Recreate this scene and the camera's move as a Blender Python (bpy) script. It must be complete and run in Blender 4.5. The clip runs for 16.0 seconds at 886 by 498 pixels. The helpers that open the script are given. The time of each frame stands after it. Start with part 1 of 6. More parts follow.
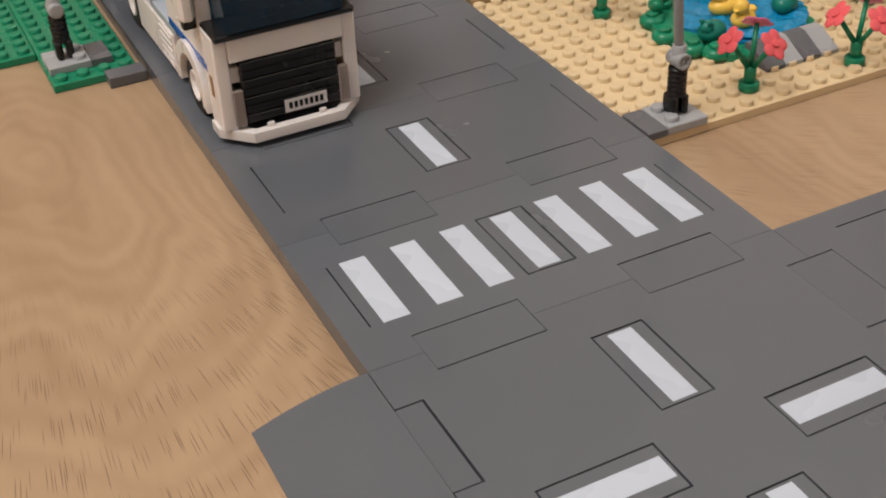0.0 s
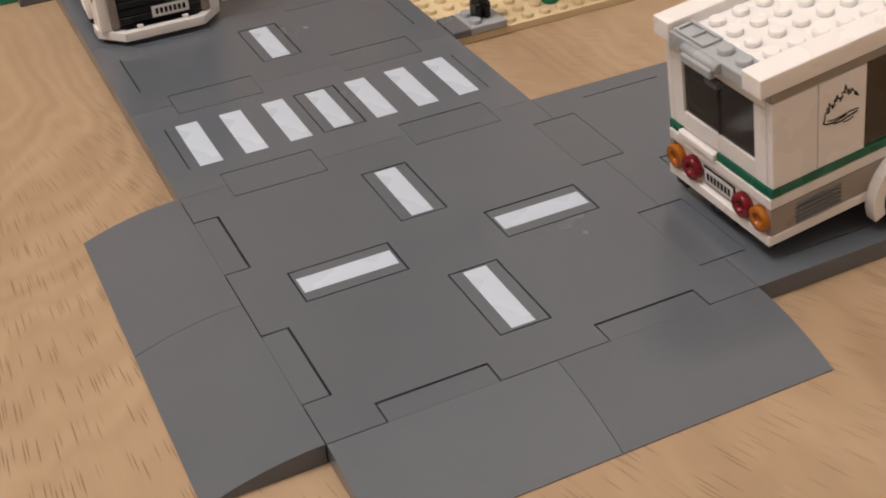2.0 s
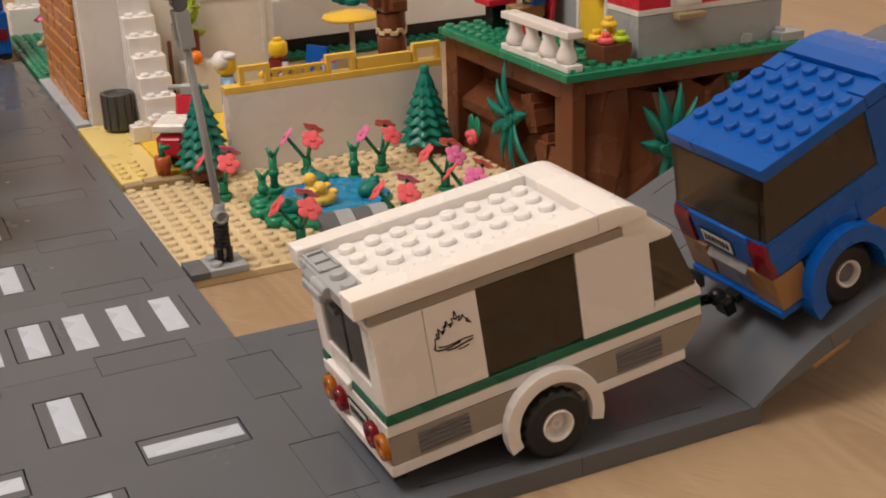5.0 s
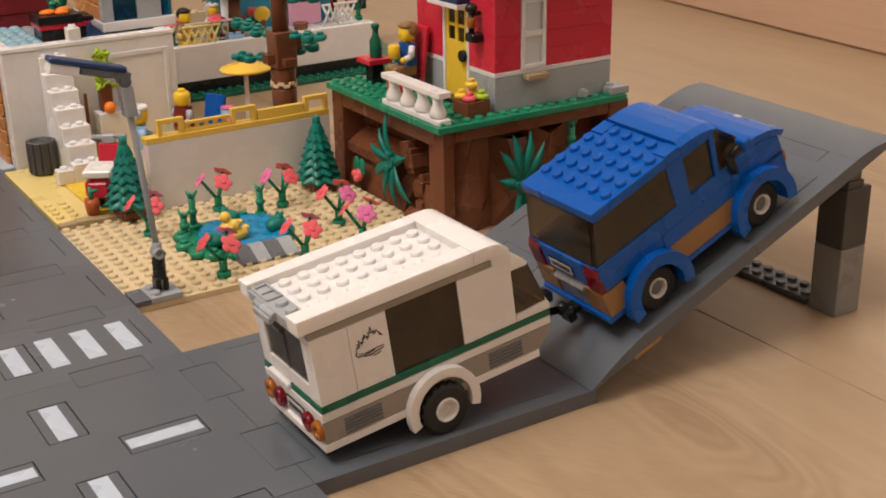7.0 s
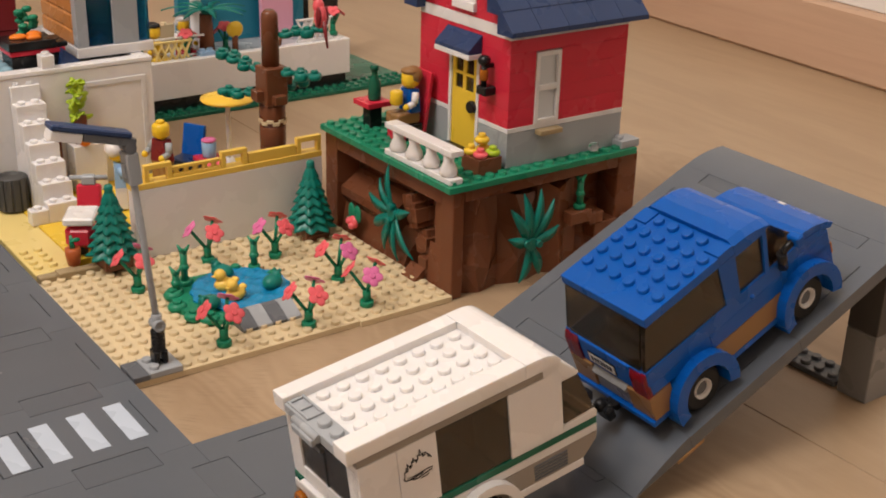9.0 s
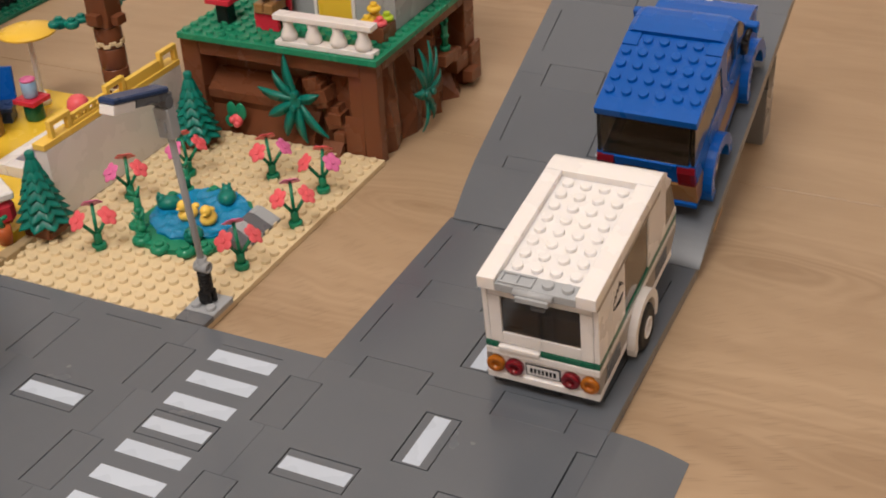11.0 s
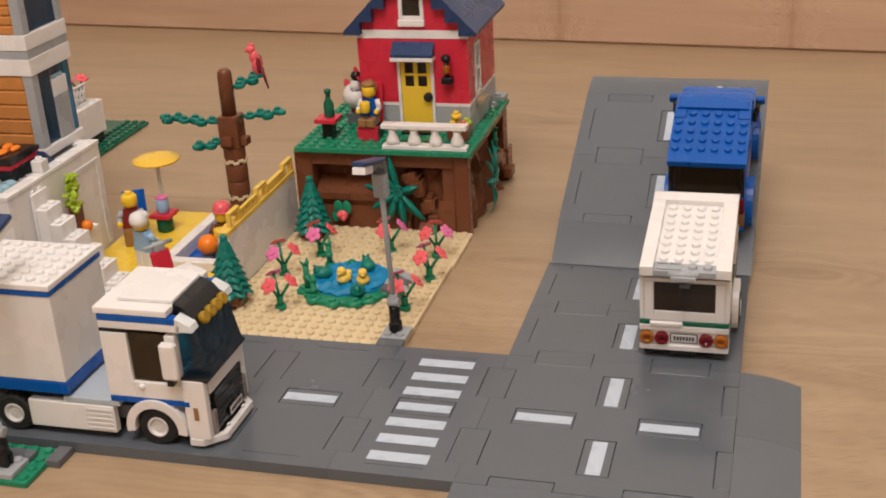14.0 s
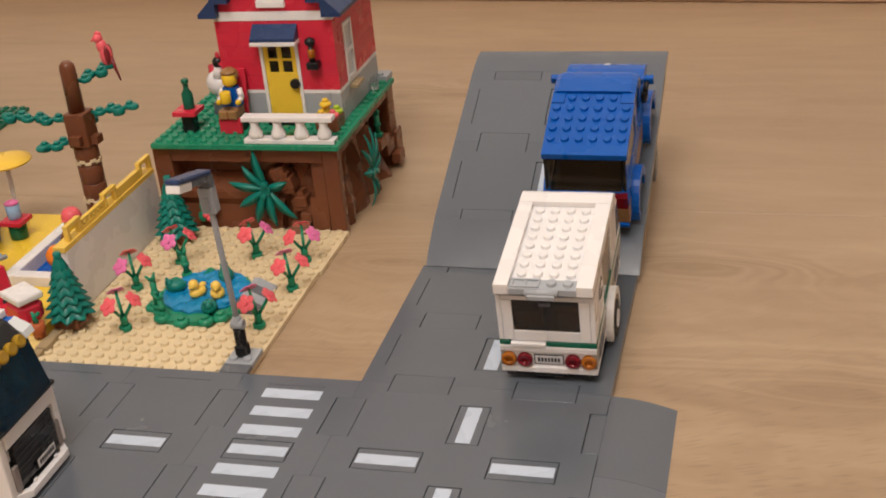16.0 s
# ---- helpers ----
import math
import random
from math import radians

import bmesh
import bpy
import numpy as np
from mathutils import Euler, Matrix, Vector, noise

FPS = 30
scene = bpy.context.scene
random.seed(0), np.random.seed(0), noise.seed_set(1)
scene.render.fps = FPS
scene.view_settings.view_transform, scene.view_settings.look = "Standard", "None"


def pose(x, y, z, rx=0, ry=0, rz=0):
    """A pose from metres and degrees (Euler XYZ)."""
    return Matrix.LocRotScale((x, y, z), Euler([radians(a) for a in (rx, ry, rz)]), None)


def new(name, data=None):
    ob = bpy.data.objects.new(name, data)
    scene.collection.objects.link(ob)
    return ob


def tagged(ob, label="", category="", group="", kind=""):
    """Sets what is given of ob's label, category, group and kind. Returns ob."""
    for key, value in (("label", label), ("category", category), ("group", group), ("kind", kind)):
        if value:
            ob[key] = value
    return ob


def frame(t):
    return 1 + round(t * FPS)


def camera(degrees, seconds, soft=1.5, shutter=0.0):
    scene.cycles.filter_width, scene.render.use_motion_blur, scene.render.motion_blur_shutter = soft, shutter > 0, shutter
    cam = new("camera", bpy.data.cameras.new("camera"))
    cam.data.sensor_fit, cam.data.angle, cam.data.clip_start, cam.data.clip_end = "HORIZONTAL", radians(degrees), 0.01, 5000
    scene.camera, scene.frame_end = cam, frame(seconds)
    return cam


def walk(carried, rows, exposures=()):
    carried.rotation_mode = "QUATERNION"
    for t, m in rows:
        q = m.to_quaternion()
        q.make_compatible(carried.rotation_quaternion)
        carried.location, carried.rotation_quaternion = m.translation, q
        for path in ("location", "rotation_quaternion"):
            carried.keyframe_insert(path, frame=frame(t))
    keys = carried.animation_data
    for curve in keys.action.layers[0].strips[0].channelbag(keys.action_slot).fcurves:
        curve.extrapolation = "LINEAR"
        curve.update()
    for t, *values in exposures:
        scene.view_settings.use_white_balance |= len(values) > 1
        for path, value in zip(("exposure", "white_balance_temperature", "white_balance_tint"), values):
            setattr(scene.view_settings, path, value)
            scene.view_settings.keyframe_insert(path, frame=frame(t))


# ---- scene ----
cam = camera(39.15, 16.0, soft=1.85, shutter=0.15)
# seconds, eye in metres, turn in degrees
PATH = [
    (0, -0.1479, -0.1637, 0.2110, 55.20, 2.40, -26.77),
    (0.5, -0.1491, -0.1934, 0.2155, 54.62, 2.67, -26.60),
    (1, -0.1446, -0.2237, 0.2174, 54.54, 2.88, -26.52),
    (1.5, -0.1381, -0.2547, 0.2192, 54.69, 2.98, -26.12),
    (2, -0.1252, -0.2794, 0.2140, 55.39, 3.00, -25.91),
    (2.5, -0.1051, -0.2913, 0.2079, 56.75, 3.05, -25.58),
    (3, -0.0826, -0.2904, 0.1935, 59.77, 2.13, -24.81),
    (3.5, -0.0575, -0.2969, 0.1891, 64.06, 2.46, -24.23),
    (4, -0.0349, -0.2941, 0.1852, 66.82, 2.30, -24.45),
    (4.5, -0.0265, -0.3029, 0.1836, 68.25, 2.18, -24.57),
    (5, -0.0364, -0.3282, 0.1931, 68.56, 1.86, -25.65),
    (5.2, -0.0386, -0.3409, 0.1958, 69.18, 1.81, -25.94),
    (7.3, -0.1021, -0.4181, 0.2470, 68.72, 0.93, -32.70),
    (7.5, -0.0929, -0.4197, 0.2469, 69.07, 1.30, -32.31),
    (8, -0.0916, -0.4092, 0.2559, 69.24, 0.37, -32.19),
    (8.2, -0.0939, -0.3968, 0.2560, 69.23, -0.62, -31.54),
    (10.3, -0.2133, -0.2384, 0.3311, 60.07, 1.32, -51.61),
    (10.5, -0.2416, -0.2151, 0.3271, 59.41, 2.37, -55.23),
    (11, -0.2977, -0.1783, 0.3257, 58.21, 2.61, -64.78),
    (11.5, -0.3284, -0.1503, 0.3345, 59.36, 2.45, -69.79),
    (12, -0.3793, -0.1070, 0.3563, 59.66, 2.58, -72.85),
    (12.5, -0.4616, -0.0692, 0.3666, 64.43, 3.56, -75.05),
    (13, -0.5112, -0.0687, 0.3591, 66.40, 3.13, -75.00),
    (13.5, -0.5442, -0.0653, 0.3482, 66.62, 2.93, -75.05),
    (14, -0.5439, -0.0766, 0.3451, 66.45, 3.11, -75.24),
    (14.5, -0.5206, -0.0910, 0.3482, 65.91, 3.53, -75.48),
    (15, -0.4968, -0.1113, 0.3499, 63.97, 4.06, -75.68),
    (15.5, -0.4650, -0.1257, 0.3346, 63.36, 4.26, -75.74),
    (16, -0.4451, -0.1347, 0.3484, 63.41, 4.91, -76.20),
]
walk(cam, [(t, pose(*p)) for t, *p in PATH], [(0, 0, 6500, 10), (2.5, 0, 6500, 10), (4, 0, 6850, 10), (5.2, 0, 6850, 10), (7.3, 0.12, 6600, 10), (8.2, 0.12, 6600, 10), (10.3, 0, 6600, 10), (16, 0.02, 6600, 10)])
# ---- light ----
world = bpy.data.worlds.new("room")
scene.world = world
world.use_nodes = True
world.node_tree.nodes["Background"].inputs[0].default_value = (0.9, 0.85, 0.8, 1)
world.node_tree.nodes["Background"].inputs[1].default_value = 0.05


# one round pendant lamp under the white ceiling
pendant = bpy.data.lights.new("pendant_lamp_light", "POINT")
pendant.energy, pendant.color, pendant.shadow_soft_size = 81.0, (1.0, 0.95, 0.93), 0.4
new("pendant_lamp_light", pendant).location = (-0.78, 0.03, 1.7)

# ---- materials ----
U = 0.008  # one stud
MATS = {}


def nodes(name):
    m = bpy.data.materials.new(name)
    m.use_nodes = True
    return m, m.node_tree.nodes, m.node_tree.links, m.node_tree.nodes["Principled BSDF"]


def plastic(name, colour, rough=0.24, clear=0.0, spread=0.05, grime=1.0, gloss=0.32, wave=(420, 0.06, 0.0004), soft=0.0):
    """Moulded toy plastic: faint handling marks in the gloss, a trace of tone change, slight waviness."""
    if name in MATS:
        return MATS[name]
    m, n, l, b = nodes(name)
    tc = n.new("ShaderNodeTexCoord")
    big = n.new("ShaderNodeTexNoise")
    big.inputs["Scale"].default_value, big.inputs["Detail"].default_value = 38, 3
    fine = n.new("ShaderNodeTexNoise")
    fine.inputs["Scale"].default_value, fine.inputs["Detail"].default_value = wave[0], 4
    info = n.new("ShaderNodeObjectInfo")
    for t in (big, fine):
        l.new(tc.outputs["Object"], t.inputs["Vector"])
    r = n.new("ShaderNodeMapRange")
    r.inputs[1].default_value, r.inputs[2].default_value = 0.22, 0.78
    r.interpolation_type = "SMOOTHSTEP"
    r.inputs[3].default_value, r.inputs[4].default_value = rough - 0.07, rough + 0.10 * grime
    l.new(big.outputs[0], r.inputs[0])
    l.new(r.outputs[0], b.inputs["Roughness"])
    hsv = n.new("ShaderNodeHueSaturation")
    hsv.inputs["Color"].default_value = (*colour, 1)
    mix = n.new("ShaderNodeMath")
    mix.operation = "ADD"
    l.new(big.outputs[0], mix.inputs[0])
    l.new(info.outputs["Random"], mix.inputs[1])
    v = n.new("ShaderNodeMapRange")
    v.inputs[1].default_value, v.inputs[2].default_value = 0.2, 1.7
    v.inputs[3].default_value, v.inputs[4].default_value = 1 - spread, 1 + spread
    l.new(mix.outputs[0], v.inputs[0])
    l.new(v.outputs[0], hsv.inputs["Value"])
    l.new(hsv.outputs[0], b.inputs["Base Color"])
    bump = n.new("ShaderNodeBump")
    bump.inputs["Strength"].default_value, bump.inputs["Distance"].default_value = wave[1], wave[2]
    l.new(fine.outputs[0], bump.inputs["Height"])
    l.new(bump.outputs[0], b.inputs["Normal"])
    b.inputs["IOR"].default_value = 1.5
    b.inputs["Specular IOR Level"].default_value = gloss
    if soft:
        b.inputs["Subsurface Weight"].default_value = soft
        b.inputs["Subsurface Scale"].default_value = 0.0035
        b.inputs["Subsurface Radius"].default_value = (1.0, 0.9, 0.75)
    if clear:
        b.inputs["Transmission Weight"].default_value = clear
    MATS[name] = m
    return m


def wood(name, light, dark, scale, contrast, rough=0.42, pores=0.5, knots=(), pore=(165, 72, 0)):
    """Oiled oak: growth rings drawn as contours of a stretched noise, fibres and short dark pores."""
    m, n, l, b = nodes(name)
    tc = n.new("ShaderNodeTexCoord")

    def mapped(s):
        mp = n.new("ShaderNodeMapping")
        mp.inputs["Scale"].default_value = s
        l.new(tc.outputs["Object"], mp.inputs["Vector"])
        return mp.outputs[0]

    def noise_of(s, detail, distort=0.0):
        t = n.new("ShaderNodeTexNoise")
        t.inputs["Scale"].default_value, t.inputs["Detail"].default_value = 1.0, detail
        t.inputs["Distortion"].default_value = distort
        l.new(mapped(s), t.inputs["Vector"])
        return t.outputs[0]

    def math_of(op, a, k):
        t = n.new("ShaderNodeMath")
        t.operation = op
        for i, value in enumerate((a, k)):
            if value is None:
                continue
            if isinstance(value, (int, float)):
                t.inputs[i].default_value = value
            else:
                l.new(value, t.inputs[i])
        return t.outputs[0]

    sx, sy, sz = scale
    height = math_of("MULTIPLY", noise_of((sx, sy, sz), 2.0, 0.2), 0.5)
    near, eyes, broad_knot = None, None, None
    for kx, ky, ax, ay, rise in knots:
        mp = n.new("ShaderNodeMapping")
        mp.inputs["Location"].default_value = (-kx * ax, -ky * ay, 0)
        mp.inputs["Scale"].default_value = (ax, ay, 0)
        l.new(tc.outputs["Object"], mp.inputs["Vector"])
        far_off = n.new("ShaderNodeVectorMath")
        far_off.operation = "LENGTH"
        l.new(mp.outputs[0], far_off.inputs[0])
        bell = math_of("EXPONENT", math_of("MULTIPLY", far_off.outputs["Value"], -0.75), None)
        height = math_of("ADD", height, math_of("MULTIPLY", bell, rise))
        eye = math_of("MULTIPLY", math_of("POWER", bell, 5.0), 0.5 if rise < 0.4 else 0.0)
        broad_knot = bell if near is None else broad_knot
        near = bell if near is None else math_of("MAXIMUM", near, bell)
        eyes = eye if eyes is None else math_of("ADD", eyes, eye)
    height = math_of("ADD", height, math_of("MULTIPLY", noise_of((sx * 4, sy * 4.5, sz * 4), 3.0, 1.1), 0.17))
    coarse = math_of("SINE", math_of("MULTIPLY", height, 88.0), None)
    rings = math_of("SINE", math_of("MULTIPLY", height, 236.0), None)
    rings = math_of("ADD", math_of("MULTIPLY", rings, 0.24), math_of("MULTIPLY", coarse, 0.2))
    broad = noise_of((sx * 0.8, sy * 0.6, sz * 0.5), 3.0)
    fibre = noise_of((sx * 95, sy * 7, sz * 55), 3.0)
    dash = n.new("ShaderNodeTexVoronoi")
    dash.inputs["Scale"].default_value = 1.0
    if knots and knots[0][4] > 0.4:
        dash.voronoi_dimensions = "2D"
        # round a broad knot the pores point away from its heart
        apart = n.new("ShaderNodeSeparateXYZ")
        l.new(tc.outputs["Object"], apart.inputs[0])
        dx, dy = math_of("SUBTRACT", apart.outputs[0], knots[0][0]), math_of("SUBTRACT", knots[0][1] + 0.06, apart.outputs[1])
        spin = math_of("ARCTAN2", dx, dy)
        reach = math_of("SQRT", math_of("ADD", math_of("MULTIPLY", dx, dx), math_of("MULTIPLY", dy, dy)), None)
        polar = n.new("ShaderNodeCombineXYZ")
        l.new(math_of("MULTIPLY", spin, pore[0]), polar.inputs[0])
        l.new(math_of("MULTIPLY", reach, pore[1]), polar.inputs[1])
        l.new(polar.outputs[0], dash.inputs["Vector"])
    else:
        l.new(mapped(pore), dash.inputs["Vector"])
    pick = n.new("ShaderNodeSeparateColor")
    l.new(dash.outputs["Color"], pick.inputs[0])
    streak = noise_of((sx * 26, sy * 2.0, sz * 16), 2.0, 0.2)
    patch = noise_of((sx * 3.1, sy * 3.0, sz * 3), 1.0)
    near = math_of("MINIMUM", math_of("ADD", math_of("MULTIPLY", near, 0.62), 0.03), 0.34) if knots else 0.25
    near = math_of("MULTIPLY", near, math_of("MULTIPLY", patch, 2.0))
    tone = math_of("ADD", math_of("MULTIPLY", rings, near), math_of("MULTIPLY", broad, 0.9))
    tone = math_of("ADD", tone, math_of("MULTIPLY", fibre, 0.15))
    flow = noise_of((sx * 7, sy * 3.4, sz * 4), 5.0, 1.6)
    tone = math_of("ADD", tone, math_of("MULTIPLY", math_of("SUBTRACT", flow, 0.5), 0.62))
    tone = math_of("ADD", math_of("ADD", tone, math_of("MULTIPLY", streak, 0.09)), -0.14)
    bands = noise_of((sx * 4.5, sy * 1.1, sz * 2), 3.0, 0.5)
    tone = math_of("ADD", tone, math_of("MULTIPLY", bands, 0.55))
    if knots:
        tone = math_of("ADD", tone, eyes)
    ramp = n.new("ShaderNodeMapRange")
    ramp.inputs[1].default_value, ramp.inputs[2].default_value = 0.45, 1.2
    ramp.inputs[3].default_value, ramp.inputs[4].default_value = 0.0, contrast
    l.new(tone, ramp.inputs[0])
    mix = n.new("ShaderNodeMix")
    mix.data_type = "RGBA"
    mix.inputs[6].default_value, mix.inputs[7].default_value = (*light, 1), (*dark, 1)
    l.new(ramp.outputs[0], mix.inputs[0])
    cut = n.new("ShaderNodeMapRange")
    cut.inputs[1].default_value, cut.inputs[2].default_value = 0.36, 0.2
    cut.inputs[3].default_value, cut.inputs[4].default_value = 0.0, pores
    l.new(math_of("ADD", dash.outputs["Distance"], math_of("MULTIPLY", pick.outputs[0], 0.12)), cut.inputs[0])
    some = n.new("ShaderNodeMapRange")
    some.inputs[1].default_value, some.inputs[2].default_value = 0.70, 0.85
    l.new(math_of("ADD", pick.outputs[1], math_of("MULTIPLY", patch, 0.36)), some.inputs[0])
    cut.clamp = True
    shown = math_of("MULTIPLY", cut.outputs[0], some.outputs[0])
    cover = shown
    if knots:
        outer = math_of("MAXIMUM", math_of("MINIMUM", math_of("MULTIPLY", math_of("SUBTRACT", 0.83, broad_knot), 7.0), 1.0), 0.0)
        inner = math_of("MAXIMUM", 0.03, math_of("MINIMUM", math_of("ADD", math_of("MULTIPLY", broad_knot, 2.6), -0.22), 1.0))
        cover = math_of("MULTIPLY", cover, math_of("MULTIPLY", outer, inner))
    mix2 = n.new("ShaderNodeMix")
    mix2.data_type = "RGBA"
    mix2.inputs[7].default_value = (dark[0] * 0.34, dark[1] * 0.3, dark[2] * 0.26, 1)
    l.new(mix.outputs[2], mix2.inputs[6])
    l.new(cover, mix2.inputs[0])
    l.new(mix2.outputs[2], b.inputs["Base Color"])
    b.inputs["Roughness"].default_value = rough
    bump = n.new("ShaderNodeBump")
    bump.inputs["Strength"].default_value, bump.inputs["Distance"].default_value = 0.15, 0.0006
    l.new(fibre, bump.inputs["Height"])
    l.new(bump.outputs[0], b.inputs["Normal"])
    return m


def matte(name, colour, rough=0.8):
    m, n, l, b = nodes(name)
    t = n.new("ShaderNodeTexNoise")
    t.inputs["Scale"].default_value, t.inputs["Detail"].default_value = 9, 4
    hsv = n.new("ShaderNodeHueSaturation")
    hsv.inputs["Color"].default_value = (*colour, 1)
    v = n.new("ShaderNodeMapRange")
    v.inputs[3].default_value, v.inputs[4].default_value = 0.94, 1.06
    l.new(t.outputs[0], v.inputs[0])
    l.new(v.outputs[0], hsv.inputs["Value"])
    l.new(hsv.outputs[0], b.inputs["Base Color"])
    b.inputs["Roughness"].default_value = rough
    return m


FLOOR_WOOD = wood("oak_floor", (0.43, 0.305, 0.19), (0.265, 0.17, 0.095), (4.2, 1.7, 5), 0.8, rough=0.42, pores=0.56, pore=(360, 54, 0), knots=((-0.114, 0.228, 7.5, 3.6, 0.7), (0.216, -0.095, 60, 15, 0.2), (0.207, 0.088, 60, 17, 0.2), (0.09, -0.17, 28, 8, 0.25), (0.088, 0.11, 28, 8, 0.25), (0.505, 0.12, 40, 10, 0.2)))
WALL_WOOD = wood("beech_board", (0.60, 0.41, 0.285), (0.38, 0.225, 0.145), (9, 1.3, 14), 0.75, rough=0.5, pores=0.25, pore=(0, 60, 500), knots=((0, -0.085, 1, 45, 0.2), (0, 0.16, 1, 40, 0.25), (0, -0.34, 1, 30, 0.25)))
# unseen walls: beige bounces warm fill, taupe holds back bounce from the south
BEIGE = matte("beige_unseen_wall", (0.55, 0.45, 0.36))
TAUPE = matte("taupe_unseen_wall", (0.225, 0.18, 0.145))
PAINT = matte("white_paint", (0.80, 0.78, 0.74))
ASPHALT = plastic("dark_bluish_grey", (0.106, 0.119, 0.138), 0.19, spread=0.08, grime=0.9, gloss=0.5)
DGREY = plastic("dark_grey", (0.121, 0.128, 0.141), 0.26)
WHITE = plastic("white", (0.775, 0.75, 0.735), 0.26, soft=0.4)
STRIPE = plastic("road_white", (0.49, 0.555, 0.645), 0.3)
WGREY = plastic("warm_grey", (0.285, 0.25, 0.215), 0.28)
MGREY = plastic("mid_grey", (0.235, 0.235, 0.235), 0.3)
PALE = plastic("pale_grey_blue", (0.43, 0.49, 0.55), 0.3)
LGREY = plastic("light_bluish_grey", (0.36, 0.38, 0.40), 0.26)
TAN = plastic("tan", (0.68, 0.545, 0.335), 0.3)
DTAN = plastic("dark_tan", (0.36, 0.27, 0.15), 0.3)
BLACK = plastic("black", (0.012, 0.012, 0.013), 0.25)
RUBBER = plastic("rubber", (0.018, 0.018, 0.018), 0.6)
BLUE = plastic("blue", (0.001, 0.088, 0.41), 0.25)
DBLUE = plastic("dark_blue", (0.022, 0.045, 0.12), 0.28)
RED = plastic("red", (0.60, 0.028, 0.055), 0.26)
DRED = plastic("dark_red", (0.20, 0.02, 0.025), 0.28)
YELLOW = plastic("yellow", (0.82, 0.55, 0.05), 0.26)
PALEY = plastic("pale_yellow", (0.78, 0.61, 0.23), 0.3)
LYELLOW = plastic("bright_light_yellow", (0.84, 0.56, 0.10), 0.28)
GOLD = plastic("medium_nougat", (0.29, 0.155, 0.06), 0.28)
GREEN = plastic("green", (0.014, 0.225, 0.12), 0.25)
DGREEN = plastic("dark_green", (0.008, 0.115, 0.065), 0.26)
PINE = plastic("pine_green", (0.004, 0.175, 0.138), 0.3)
LIME = plastic("lime", (0.38, 0.52, 0.03), 0.28)
BROWN = plastic("reddish_brown", (0.165, 0.058, 0.027), 0.24)
ORANGEWOOD = plastic("dark_orange", (0.54, 0.225, 0.065), 0.28)
ORANGE = plastic("orange", (0.85, 0.22, 0.02), 0.26)
PINK = plastic("dark_pink", (0.70, 0.16, 0.36), 0.28)
CORAL = plastic("coral", (0.79, 0.12, 0.14), 0.28)
SKIN = plastic("figure_yellow", (0.80, 0.52, 0.03), 0.26)
LBLUE = plastic("light_blue", (0.30, 0.47, 0.68), 0.28)
TEAL = plastic("teal_blue", (0.02, 0.20, 0.30), 0.28)
SMOKE = plastic("smoked_window", (0.33, 0.245, 0.15), 0.08, clear=0.96)
CLEAR = plastic("clear_window", (0.93, 0.95, 0.96), 0.08, clear=0.95)
TRANSYELLOW = plastic("clear_yellow", (0.62, 0.37, 0.02), 0.1, clear=0.5)
CHARCOAL = plastic("charcoal", (0.075, 0.073, 0.07), 0.45)
CYAN = plastic("clear_cyan", (0.02, 0.24, 0.48), 0.08, clear=0.9)
NAVY = plastic("clear_navy", (0.015, 0.17, 0.36), 0.05, clear=0.93, gloss=0.6, wave=(260, 0.5, 0.001))
ICE = plastic("clear_ice", (0.42, 0.68, 0.80), 0.1, clear=0.4)
FROST = plastic("frosted_clear", (0.88, 0.91, 0.92), 0.15, clear=0.3)
LAMPGREY = plastic("clear_smoky", (0.52, 0.45, 0.41), 0.1, clear=0.6)
AMBER = plastic("amber_yellow", (0.85, 0.54, 0.06), 0.28)
WATER = plastic("pond_blue", (0.008, 0.27, 0.54), 0.1, clear=0.25, spread=0.25, gloss=0.6, wave=(190, 0.9, 0.0022))
TRANSRED = plastic("clear_red", (0.31, 0.009, 0.022), 0.10, clear=0.5)
TRANSORANGE = plastic("clear_orange", (0.66, 0.20, 0.015), 0.10, clear=0.5)


